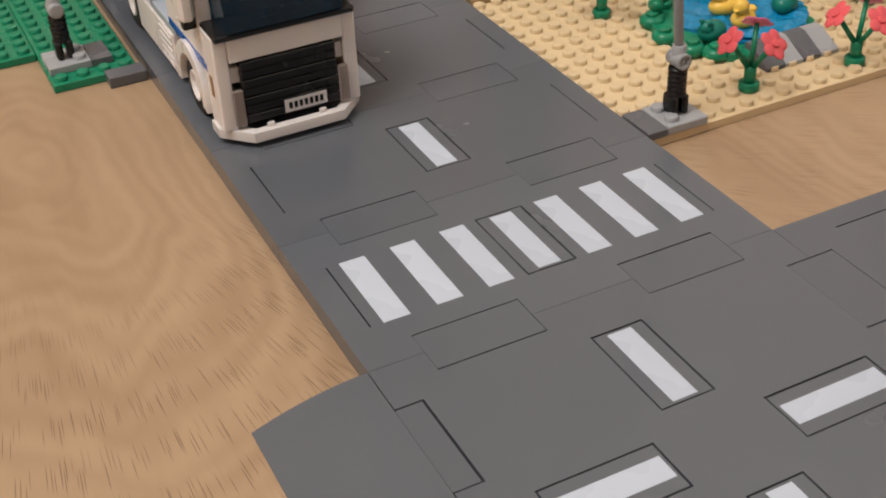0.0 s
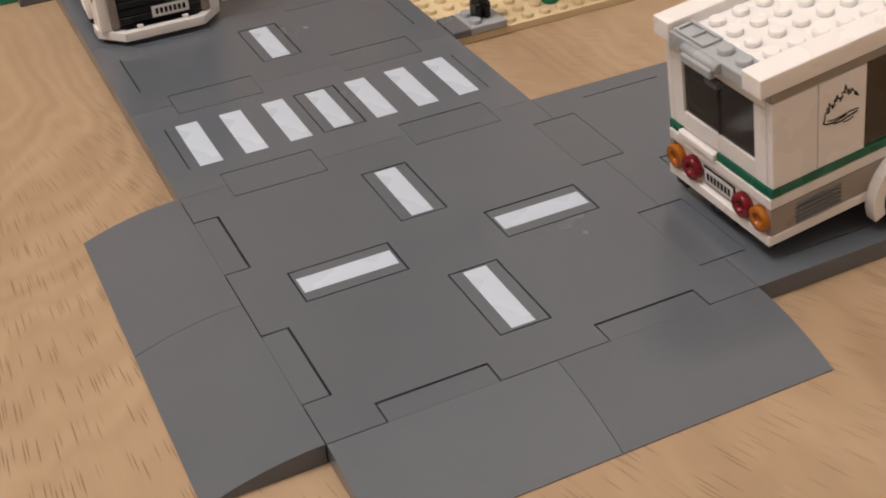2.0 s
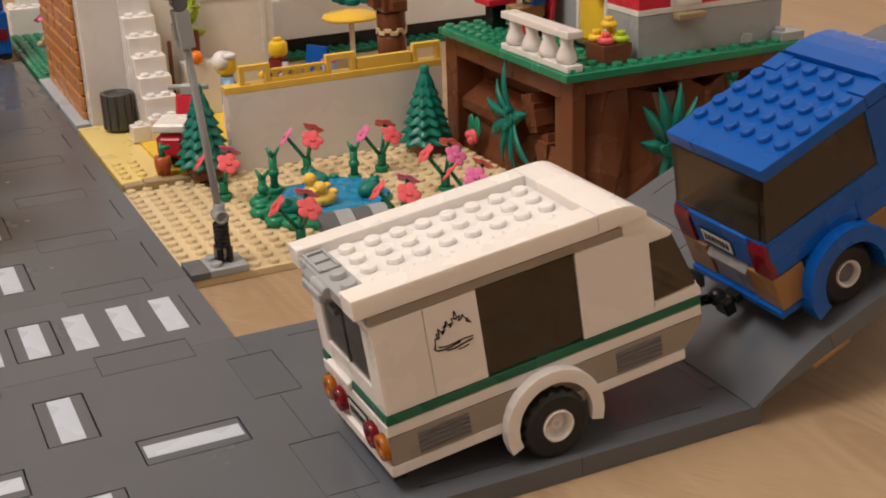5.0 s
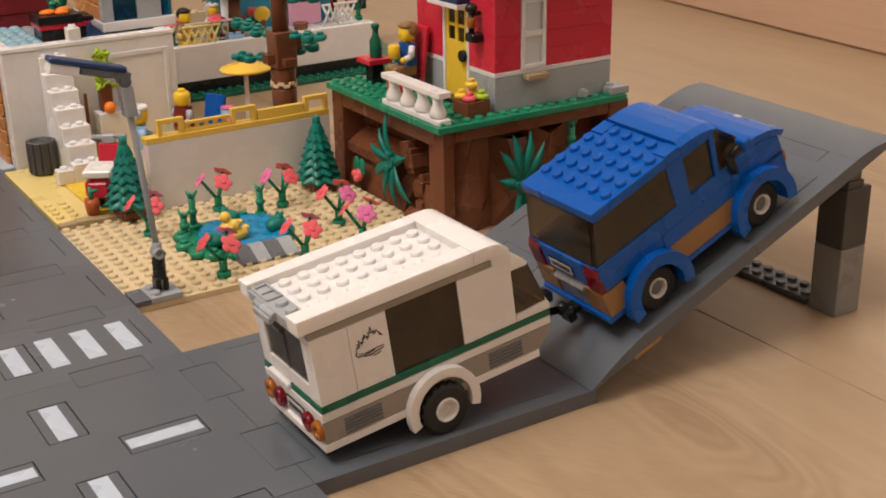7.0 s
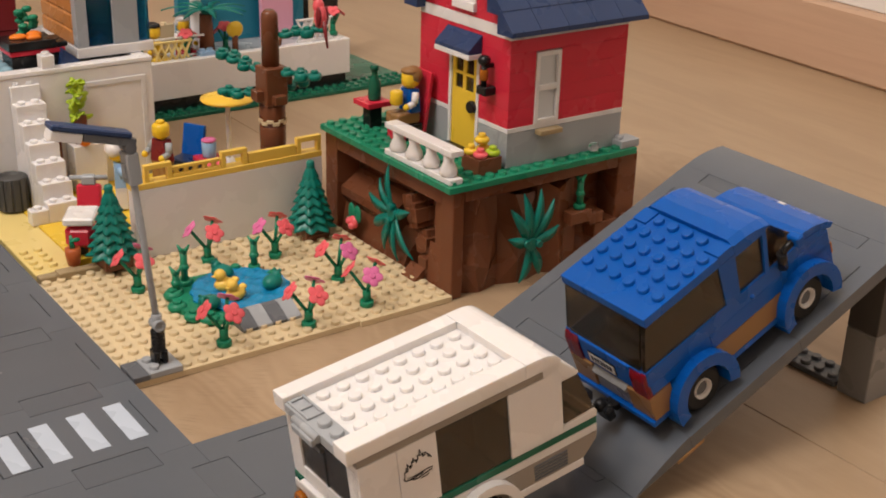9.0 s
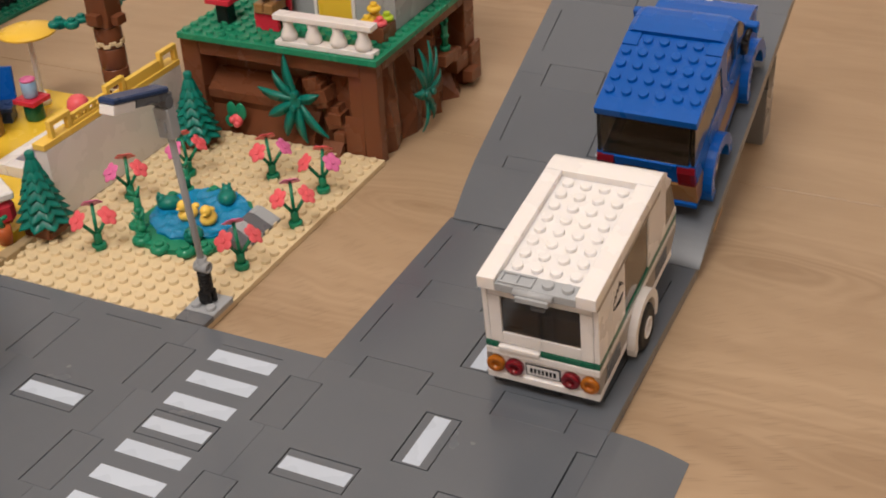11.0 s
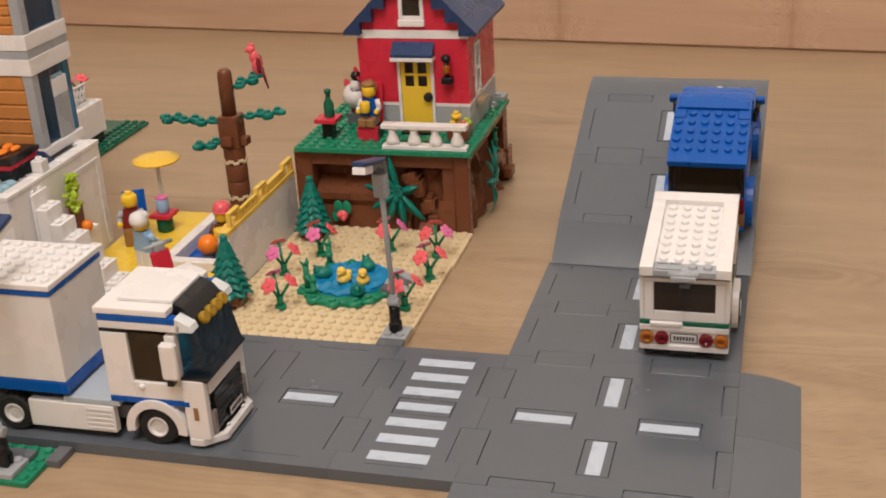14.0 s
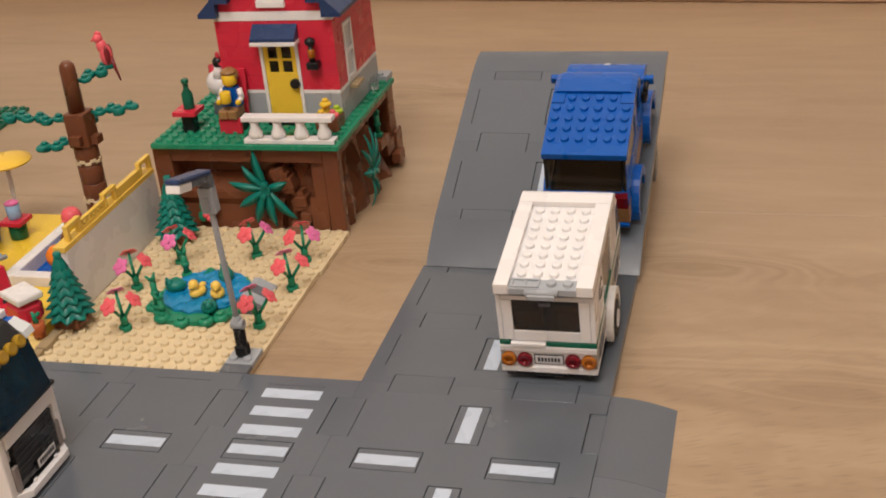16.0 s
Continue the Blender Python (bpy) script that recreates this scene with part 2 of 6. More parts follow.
# ---- mesh tools (in studs) ----
class Shape:
    def __init__(self):
        self.v, self.f, self.s, self.m = [], [], [], []
        self.t, self.slot = Matrix.Identity(4), 0

    def at(self, m):
        self.t = m
        return self

    def add(self, verts, faces, smooth=False):
        k = len(self.v)
        self.v += [tuple(self.t @ Vector(p)) for p in verts]
        self.f += [tuple(k + i for i in f) for f in faces]
        self.s += [smooth] * len(faces) if isinstance(smooth, bool) else list(smooth)
        self.m += [self.slot] * len(faces)
        return self

    def box(self, x0, y0, z0, x1, y1, z1, b=0.045):
        b = min(b, (x1 - x0) * 0.4, (y1 - y0) * 0.4, (z1 - z0) * 0.4)
        lo, hi = (x0, y0, z0), (x1, y1, z1)
        verts, idx = [], {}
        for sx in (0, 1):
            for sy in (0, 1):
                for sz in (0, 1):
                    c = [(lo, hi)[s][i] for i, s in enumerate((sx, sy, sz))]
                    for a in range(3):
                        p = [c[i] + (0 if i == a else (b, -b)[(sx, sy, sz)[i]]) for i in range(3)]
                        idx[sx, sy, sz, a] = len(verts)
                        verts.append(p)
        faces = []
        for a in range(3):
            o1, o2 = [i for i in range(3) if i != a]
            for s in (0, 1):
                q = []
                for u, w in ((0, 0), (1, 0), (1, 1), (0, 1)):
                    k = [0, 0, 0]
                    k[a], k[o1], k[o2] = s, u, w
                    q.append(idx[(*k, a)])
                flip = (s == 1) != (a == 1)
                faces.append(tuple(q if flip else q[::-1]))
            for u in (0, 1):
                for w in (0, 1):
                    k0, k1 = [0, 0, 0], [0, 0, 0]
                    k0[a], k1[a] = 0, 1
                    k0[o1] = k1[o1] = u
                    k0[o2] = k1[o2] = w
                    q = [idx[(*k0, o1)], idx[(*k1, o1)], idx[(*k1, o2)], idx[(*k0, o2)]]
                    faces.append(tuple(q))
        for k in ((x, y, z) for x in (0, 1) for y in (0, 1) for z in (0, 1)):
            faces.append(tuple(idx[(*k, a)] for a in range(3)))
        c = [(lo[i] + hi[i]) / 2 for i in range(3)]
        fixed = []
        for f in faces:
            p = [Vector(verts[i]) for i in f]
            nrm = (p[1] - p[0]).cross(p[2] - p[0])
            mid = sum(p, Vector()) / len(p) - Vector(c)
            fixed.append(f if nrm.dot(mid) > 0 else f[::-1])
        return self.add(verts, fixed)

    def lathe(self, x, y, prof, n=12, smooth=True):
        """prof: (radius, z) from the bottom up, closed at both ends."""
        verts = [(x + r * math.cos(2 * math.pi * i / n), y + r * math.sin(2 * math.pi * i / n), z) for r, z in prof for i in range(n)]
        faces = [(j * n + i, j * n + (i + 1) % n, (j + 1) * n + (i + 1) % n, (j + 1) * n + i) for j in range(len(prof) - 1) for i in range(n)]
        sm = [smooth] * len(faces)
        faces += [tuple(reversed(range(n))), tuple(range((len(prof) - 1) * n, len(prof) * n))]
        return self.add(verts, faces, sm + [False, False])

    def cyl(self, x, y, z0, z1, r, n=14, b=0.04):
        b = min(b, (z1 - z0) * 0.4, r * 0.4)
        return self.lathe(x, y, [(r - b, z0), (r, z0 + b), (r, z1 - b), (r - b, z1)], n)

    def bar(self, a, c, r, n=10, r2=None):
        """A round bar from a to c."""
        a, c = Vector(a), Vector(c)
        d = c - a
        old = self.t
        self.t = old @ Matrix.Translation(a) @ d.to_track_quat("Z", "Y").to_matrix().to_4x4()
        self.lathe(0, 0, [(r, 0), (r if r2 is None else r2, d.length)], n)
        self.t = old
        return self

    def ball(self, x, y, z, rx, ry=None, rz=None, n=12, k=8):
        ry, rz = ry or rx, rz or rx
        verts = [(x, y, z - rz)]
        for j in range(1, k):
            a = math.pi * j / k
            verts += [(x + rx * math.sin(a) * math.cos(2 * math.pi * i / n), y + ry * math.sin(a) * math.sin(2 * math.pi * i / n), z - rz * math.cos(a)) for i in range(n)]
        verts.append((x, y, z + rz))
        top = len(verts) - 1
        faces = [(0, 1 + (i + 1) % n, 1 + i) for i in range(n)]
        faces += [(1 + j * n + i, 1 + j * n + (i + 1) % n, 1 + (j + 1) * n + (i + 1) % n, 1 + (j + 1) * n + i) for j in range(k - 2) for i in range(n)]
        faces += [(top, 1 + (k - 2) * n + i, 1 + (k - 2) * n + (i + 1) % n) for i in range(n)]
        return self.add(verts, faces, True)

    def stud(self, x, y, z, r=0.3, h=0.22, n=12):
        verts = [(x + q * math.cos(2 * math.pi * i / n), y + q * math.sin(2 * math.pi * i / n), w) for q, w in ((r, z - 0.02), (r, z + h - 0.035), (r - 0.035, z + h)) for i in range(n)]
        faces = [(j * n + i, j * n + (i + 1) % n, (j + 1) * n + (i + 1) % n, (j + 1) * n + i) for j in range(2) for i in range(n)]
        return self.add(verts, faces + [tuple(range(2 * n, 3 * n))], [True] * (2 * n) + [False])

    def studs(self, x0, y0, nx, ny, z, skip=None, n=12):
        for i in range(nx):
            for j in range(ny):
                if not (skip and skip(x0 + i + 0.5, y0 + j + 0.5)):
                    self.stud(x0 + i + 0.5, y0 + j + 0.5, z, n=n)
        return self

    def prism(self, prof, axis, a, c, b=0.0):
        """A profile of two coordinates (the axes left over, in order), drawn out along an axis from a to c."""
        n = len(prof)

        def put(p, w):
            q = list(p)
            q.insert("xyz".index(axis), w)
            return tuple(q)

        area = sum(prof[i][0] * prof[(i + 1) % n][1] - prof[(i + 1) % n][0] * prof[i][1] for i in range(n))
        if (area < 0) != (axis == "y"):
            prof = prof[::-1]
        verts = [put(p, a) for p in prof] + [put(p, c) for p in prof]
        faces = [(i, (i + 1) % n, n + (i + 1) % n, n + i) for i in range(n)] + [tuple(reversed(range(n))), tuple(range(n, 2 * n))]
        return self.add(verts, faces)

    def plate(self, pts, normal_flip=False):
        return self.add(pts, [tuple(range(len(pts)))[::-1] if normal_flip else tuple(range(len(pts)))])

    def mesh(self, name, mats):
        me = bpy.data.meshes.new(name)
        me.from_pydata([(x * U, y * U, z * U) for x, y, z in self.v], [], self.f)
        me.polygons.foreach_set("use_smooth", self.s)
        for m in mats:
            me.materials.append(m)
        me.polygons.foreach_set("material_index", self.m)
        me.update()
        return me


def S3(x, y, z, rx=0, ry=0, rz=0):
    """A pose in studs, for things."""
    return pose(x * U, y * U, z * U, rx, ry, rz)


def T3(x, y, z, rx=0, ry=0, rz=0):
    """A pose in studs, inside a shape."""
    return Matrix.LocRotScale((x, y, z), Euler([radians(a) for a in (rx, ry, rz)]), None)


def part(name, shape, mat, parent, label="", m=None):
    mats = mat if isinstance(mat, (list, tuple)) else [mat]
    ob = new(name, shape if isinstance(shape, bpy.types.Mesh) else shape.mesh(name, mats))
    ob.parent = parent
    if m is not None:
        ob.matrix_basis = m
    if label:
        tagged(ob, label)
    return ob


def thing(name, label, category, m=None, group="", kind=""):
    ob = new(name)
    ob.empty_display_size = 0.01
    if m is not None:
        ob.matrix_basis = m
    return tagged(ob, label, category, group, kind)


def single(name, shape, mat, label, category, m=None, group="", kind=""):
    mats = mat if isinstance(mat, (list, tuple)) else [mat]
    ob = new(name, shape.mesh(name, mats))
    if m is not None:
        ob.matrix_basis = m
    return tagged(ob, label, category, group, kind)


# ---- room ----
room = Shape().box(-200, -200, -12, 36.17, 330, 0, 0.03)
floor = single("floor", room, FLOOR_WOOD, "light oak boards with flowing grain and short dark pores", "floor", kind="structure")
part("board", Shape().box(36.23, -200, -12, 125, 330, 0, 0.03), FLOOR_WOOD, floor)
wall = thing("wall_east", "low beech board with knots below a white painted wall", "wall", S3(96.2, 0, 0, 0, 0, -5), kind="structure")
part("board", Shape().box(0, -260, 0.03, 3, 300, 7.6, 0.35), WALL_WOOD, wall)
part("plaster", Shape().box(1.6, -260, 7.62, 6, 300, 320, 0.1), PAINT, wall)
# unseen walls added to close the room, coloured to steer the bounce light
for nm, bx in (("wall_west", (-206, -206, -12, -200, 336, 320)), ("wall_south", (-200, -206, -12, 130, -200, 320)), ("wall_north", (-200, 330, -12, 130, 336, 320))):
    single(nm, Shape().box(*bx), TAUPE if nm == "wall_south" else BEIGE, "plain %s painted room wall" % ("taupe" if nm == "wall_south" else "beige"), "wall", kind="structure")
single("ceiling", Shape().box(-206, -206, 320, 130, 336, 326), PAINT, "plain white room ceiling", "ceiling", kind="structure")

# ---- roads ----
TOP = 0.8  # top of the road plates
GAP = 0.058


def road_mesh(x0, y0, x1, y1, holes):
    """A road plate with rectangular slots let into its top, all between low grooves."""
    g = 0.009
    sh = Shape()
    xs = sorted({x0 + g, x1 - g, *(min(max(v, x0 + g), x1 - g) for h in holes for v in (h[0], h[2]))})
    ys = sorted({y0 + g, y1 - g, *(min(max(v, y0 + g), y1 - g) for h in holes for v in (h[1], h[3]))})
    deep = TOP - 0.3

    def hollow(i, j):
        if not (0 <= i < len(xs) - 1 and 0 <= j < len(ys) - 1):
            return None
        cx, cy = (xs[i] + xs[i + 1]) / 2, (ys[j] + ys[j + 1]) / 2
        return any(h[0] < cx < h[2] and h[1] < cy < h[3] for h in holes)

    for i in range(len(xs) - 1):
        for j in range(len(ys) - 1):
            a, b, c, d = xs[i], ys[j], xs[i + 1], ys[j + 1]
            low = hollow(i, j)
            z = deep if low else TOP
            sh.plate([(a, b, z), (c, b, z), (c, d, z), (a, d, z)])
            for (p, q), (di, dj) in ((((a, b), (c, b)), (0, -1)), (((c, b), (c, d)), (1, 0)), (((c, d), (a, d)), (0, 1)), (((a, d), (a, b)), (-1, 0))):
                side = hollow(i + di, j + dj)
                bottom = 0.02 if side is None else deep if side and not low else None
                if bottom is not None:
                    sh.plate([(*p, bottom), (*q, bottom), (*q, z), (*p, z)])
    sh.plate([(x0 + g, y0 + g, 0.02), (x0 + g, y1 - g, 0.02), (x1 - g, y1 - g, 0.02), (x1 - g, y0 + g, 0.02)])
    return sh




def tile_mesh(half_y, gap_x, gap_y):
    return Shape().box(-2 + gap_x, -half_y + gap_y, TOP - 0.29, 2 - gap_x, half_y - gap_y, TOP, 0.01).mesh("tile", [ASPHALT])


# tiles sit tighter one way than the other
WIDE, TIGHT = 0.058, 0.014
TILES = {(half, spun): tile_mesh(0.5 if half else 1, WIDE if spun else TIGHT, TIGHT if spun else WIDE) for half in (False, True) for spun in (False, True)}
STRIPED = tile_mesh(1, 0.068, 0.068)
LINE_IN = Shape().box(-1.83, -0.46, TOP - 0.1, 1.83, 0.46, TOP + 0.012, 0.008).mesh("stripe", [STRIPE])
LINE_14 = Shape().box(-1.95, -0.5, TOP - 0.1, 1.95, 0.5, TOP + 0.012, 0.008).mesh("stripe", [STRIPE])


seat_rng = random.Random(31)


def tile(parent, x, y, turned, half=False, stripe=False):
    x, y = x + seat_rng.uniform(-0.008, 0.008), y + seat_rng.uniform(-0.01, 0.01)
    spun = (abs(parent.matrix_basis[0][0]) < 0.5) != turned
    m = S3(x, y, 0, 0, 0, 90 if turned else 0)
    ob = part("tile", STRIPED if stripe else TILES[half, spun], None, parent, m=m)
    if stripe:
        part("stripe", LINE_IN, None, ob, "white printed stripe")
    return ob


def road_8x16(m, label, crossing=False, first=True):
    """A plate 8 long (x) and 16 wide (y), with its tiles; those at the plate's far end join it to the next."""
    holes = [(2, -1, 6, 1), (2.06, 6.95, 5.94, 7.01), (2.06, -7.01, 5.94, -6.95)]
    for y in (4, -4):
        holes += [(-0.1, y - 2, 1, y + 2), (7, y - 2, 8.1, y + 2)]
    ob = tagged(new("road_plate", road_mesh(0, -8, 8, 8, holes).mesh("road_plate", [ASPHALT])), label, "road plate", "road plates", "structure")
    ob.matrix_basis = m
    tile(ob, 4, 0, False, stripe=True)
    for s in (1, -1):
        tile(ob, 8 if first else 7.5, 4 * s, True, half=not first)
    if crossing:
        for k in (-3, -2, -1, 1, 2, 3):
            part("stripe", LINE_14, None, ob, "white printed stripe", S3(4, 2 * k, 0))
    return ob


def end_ramp(m):
    """A road end 4 long (x) and 8 wide (y) that curves down to the floor, with one tab."""
    prof = [(0.03, 0.02), (0.03, TOP - 0.003)] + [(4 * k / 10, 0.05 + (TOP - 0.053) * (1 - (k / 10) ** 1.9)) for k in range(1, 11)] + [(4.0, 0.02)]
    t = thing("road_end_ramp", "dark grey glossy curved road end piece on the floor", "road ramp", m, "road end ramps")
    part("slope", Shape().prism(prof, "y", 0.012, 7.988), ASPHALT, t)
    part("tab", Shape().box(-0.915, 2 + GAP, TOP - 0.29, 0.02, 6 - GAP, TOP - 0.002, 0.015), ASPHALT, t)
    return t


cross_holes = [(-1, 2, 1, 6), (-1, -6, 1, -2), (2, -1, 6, 1), (-6, -1, -2, 1)]
for s in (1, -1):
    for e in (1, -1):
        a, b = sorted((4 * s - 2, 4 * s + 2))
        c, d = sorted((7 * e, 8.1 * e))
        cross_holes += [(a, c, b, d), (c, a, d, b)]
crossing = tagged(new("road_crossing", road_mesh(-8, -8, 8, 8, cross_holes).mesh("road_crossing", [ASPHALT])), "dark grey glossy crossroads plate with four white stripes", "road plate", "road plates", "structure")
for x, y, turned in ((0, 4, True), (0, -4, True), (4, 0, False), (-4, 0, False)):
    tile(crossing, x, y, turned, stripe=True)
for s in (1, -1):
    tile(crossing, 8, 4 * s, True)
    tile(crossing, 4 * s, 8, False)
end_ramp(S3(-8, 0, 0, 0, 0, 180))
end_ramp(S3(-8, 8, 0, 0, 0, 180))
end_ramp(S3(-8, -8, 0, 0, 0, -90))
end_ramp(S3(0, -8, 0, 0, 0, -90))
road_8x16(S3(8, 0, 0), "dark grey road plate under the caravan")
road_8x16(S3(16, 0, 0), "dark grey road plate before the ramp", first=False)
road_8x16(S3(0, 8, 0, 0, 0, 90), "dark grey road plate with a white zebra crossing", crossing=True)
for k in range(2, 9):
    road_8x16(S3(0, 8 * k, 0, 0, 0, 90), "dark grey glossy road plate on the floor")

# sloping road: two plates between curved ends, on a pillar
RAMP = S3(23.68, -0.2, 0.83, 0, 0, -1.1) @ pose(0, 0, 0, 0, -24.8, 0)
ramp = thing("ramp_road", "dark grey toy road propped up as a ramp", "ramp", RAMP)


def ramp_plate(x, last):
    holes = [(2, -1, 6, 1), (2.06, 6.95, 5.94, 7.01), (2.06, -7.01, 5.94, -6.95)] + [(a, y - 2, b, y + 2) for y in (4, -4) for a, b in ((-0.1, 1), (7, 8.1))]
    ob = part("road_plate", road_mesh(0, -8, 8, 8, holes), ASPHALT, ramp, m=S3(x, 0, 0))
    tile(ob, 4, 0, False, stripe=True)
    for s in (1, -1):
        tile(ob, 7.5 if last else 8, 4 * s, True, half=last)
        if not last:
            tile(ob, 0.5, 4 * s, True, half=True)


ramp_plate(4, False)
ramp_plate(12, True)
low = [(0.0, 0.0)] + [(4 * k / 10, 0.05 + (TOP - 0.05) * (1 - (1 - k / 10) ** 1.5)) for k in range(0, 11)] + [(4.0, 0.0)]
part("lower_end", Shape().prism(low, "y", -7.97, 7.97), ASPHALT, ramp)
high = [(20.0, 0.0)] + [(20 + 3.1 * k / 10, TOP - 0.62 * (k / 10) ** 2.2) for k in range(0, 11)] + [(23.1, 0.06)]
part("upper_end", Shape().prism(high, "y", -7.97, 7.97), ASPHALT, ramp)
part("side_strip", Shape().box(2.9, -8.03, -0.16, 4.75, -7.9, 0.02, 0.02), GOLD, ramp, "brown strip let into the side")
support = thing("ramp_pillar", "grey brick pillar with a plate strip on the floor", "support", S3(42.95, -6.65, 0))
part("brick", Shape().box(-1, -1, 0, 1, 1, 4.18), MGREY, support)
part("brick", Shape().box(-1, -1, 4.2, 1, 1, 7.8), CHARCOAL, support, "black upper brick")
part("cap", Shape().box(-1.0, -1, 7.82, 0.3, 1, 8.3).box(-0.9, -0.95, 8.31, 0.1, 0.95, 9.1), CHARCOAL, support)
single("floor_strip", Shape().box(-1, -6, 0.01, 1, 6, 0.4).studs(-1, -6, 2, 12, 0.4), DGREY, "dark grey studded plate strip behind the pillar", "plate", S3(43.0, 0.6, 0))
other = thing("ramp_pillar", "grey brick pillar under the far ramp edge", "support", S3(42.7, 6.5, 0))
part("brick", Shape().box(-1, -1, 0, 1, 1, 4.18), MGREY, other)
part("brick", Shape().box(-1, -1, 4.2, 1, 1, 7.8), CHARCOAL, other, "black upper brick")
part("cap", Shape().box(-1.0, -1, 7.82, 0.3, 1, 8.3).box(-0.9, -0.95, 8.31, 0.1, 0.95, 9.1), CHARCOAL, other)


# ---- vehicles ----
def wheel(parent, x, y, z0, r, w, rim=WHITE, side=1, hub=0.57, core=None, dish=0.26):
    """A tyre with tread blocks and a dished rim; the axle lies along y."""
    turn = T3(0, 0, 0, -90 * side, 0, 0)
    q, n = hub * r, 72
    prof = [(q, -w / 2), (r * 0.9, -w / 2), (r * 0.97, -w / 2 + 0.08), (r, -w / 2 + 0.16), (r, -0.03), (r * 0.96, 0), (r, 0.03), (r, w / 2 - 0.16), (r * 0.97, w / 2 - 0.08), (r * 0.88, w / 2), (q + 0.08, w / 2), (q, w / 2 - 0.08), (q * 0.98, -w / 2 + 0.2)]
    verts = []
    for j, (rad, z) in enumerate(prof):
        for i in range(n):
            lug = 1.035 if j in (3, 4) and i % 4 < 2 or j in (6, 7) and (i + 2) % 4 < 2 else 0.985 if 3 <= j <= 7 else 1
            a = 2 * math.pi * i / n
            verts.append((rad * lug * math.cos(a), rad * lug * math.sin(a), z))
    faces = [(j * n + i, j * n + (i + 1) % n, (j + 1) * n + (i + 1) % n, (j + 1) * n + i) for j in range(len(prof) - 1) for i in range(n)]
    sh = Shape().at(turn).add(verts, faces + [tuple(reversed(range(n)))])
    tyre_ob = part("wheel", sh, RUBBER, parent, m=S3(x, y, z0))
    rm = Shape().at(turn)
    e = w / 2
    rm.lathe(0, 0, [(q, -e + 0.22), (q * 1.01, e - 0.02), (q * 1.03, e + 0.03), (q * 0.93, e + 0.05), (q * 0.86, e), (q * 0.78, e - 0.1), (q * 0.74, e - dish), (q * 0.4, e - dish - 0.02), (q * 0.36, e - dish + 0.1), (q * 0.2, e - dish + 0.1), (q * 0.16, e - dish - 0.04)], 28)
    part("rim", rm, rim, tyre_ob, "dished round rim")
    hb = Shape().at(turn)
    for k in range(4):
        hb.at(turn @ T3(0, 0, 0, 0, 0, 90 * k)).box(0.36 * q, -0.07 * q, e - dish - 0.02, 0.74 * q, 0.07 * q, e - dish + 0.06, 0.01)
    if core:
        hb.at(turn).cyl(0, 0, e - 0.3, e - 0.12, 0.7 * q, 18)
    part("hub", hb, core or rim, tyre_ob)
    return tyre_ob


def arch(sh, x, z, r0, r1, y0, y1, a0=0, a1=180, n=16):
    """A wheel arch: a half ring in the x-z plane, drawn out along y."""
    outer = [(x + r1 * math.cos(radians(a0 + (a1 - a0) * k / n)), z + r1 * math.sin(radians(a0 + (a1 - a0) * k / n))) for k in range(n + 1)]
    inner = [(x + r0 * math.cos(radians(a0 + (a1 - a0) * k / n)), z + r0 * math.sin(radians(a0 + (a1 - a0) * k / n))) for k in range(n + 1)]
    sec = [outer[k] + inner[k] for k in range(n + 1)]
    verts = [p for xo, zo, xi, zi in sec for p in ((xo, y0, zo), (xo, y1, zo), (xi, y1, zi), (xi, y0, zi))]
    faces = [(4 * k + j, 4 * k + (j + 1) % 4, 4 * k + 4 + (j + 1) % 4, 4 * k + 4 + j) for k in range(n) for j in range(4)]
    return sh.add(verts, faces + [(3, 2, 1, 0), (4 * n, 4 * n + 1, 4 * n + 2, 4 * n + 3)])


def number_bars(parent, m, w=1.9, h=0.55, count=7):
    """A white number plate with plain dark bars."""
    part("plate_frame", Shape().box(-w / 2 - 0.06, -0.02, -h / 2 - 0.06, w / 2 + 0.06, 0.04, h / 2 + 0.06, 0.02), BLACK, parent, m=m)
    p = part("number_plate", Shape().box(-w / 2, -0.03, -h / 2, w / 2, 0.03, h / 2, 0.02), WHITE, parent, "white plate with dark marks", m)
    sh = Shape()
    step = (w - 0.3) / count
    for k in range(count):
        x = -w / 2 + 0.15 + step * (k + 0.5)
        sh.box(x - step * 0.32, -0.05, -h * 0.24, x + step * 0.32, -0.028, h * 0.24, 0.005)
    part("mark", sh, BLACK, p)


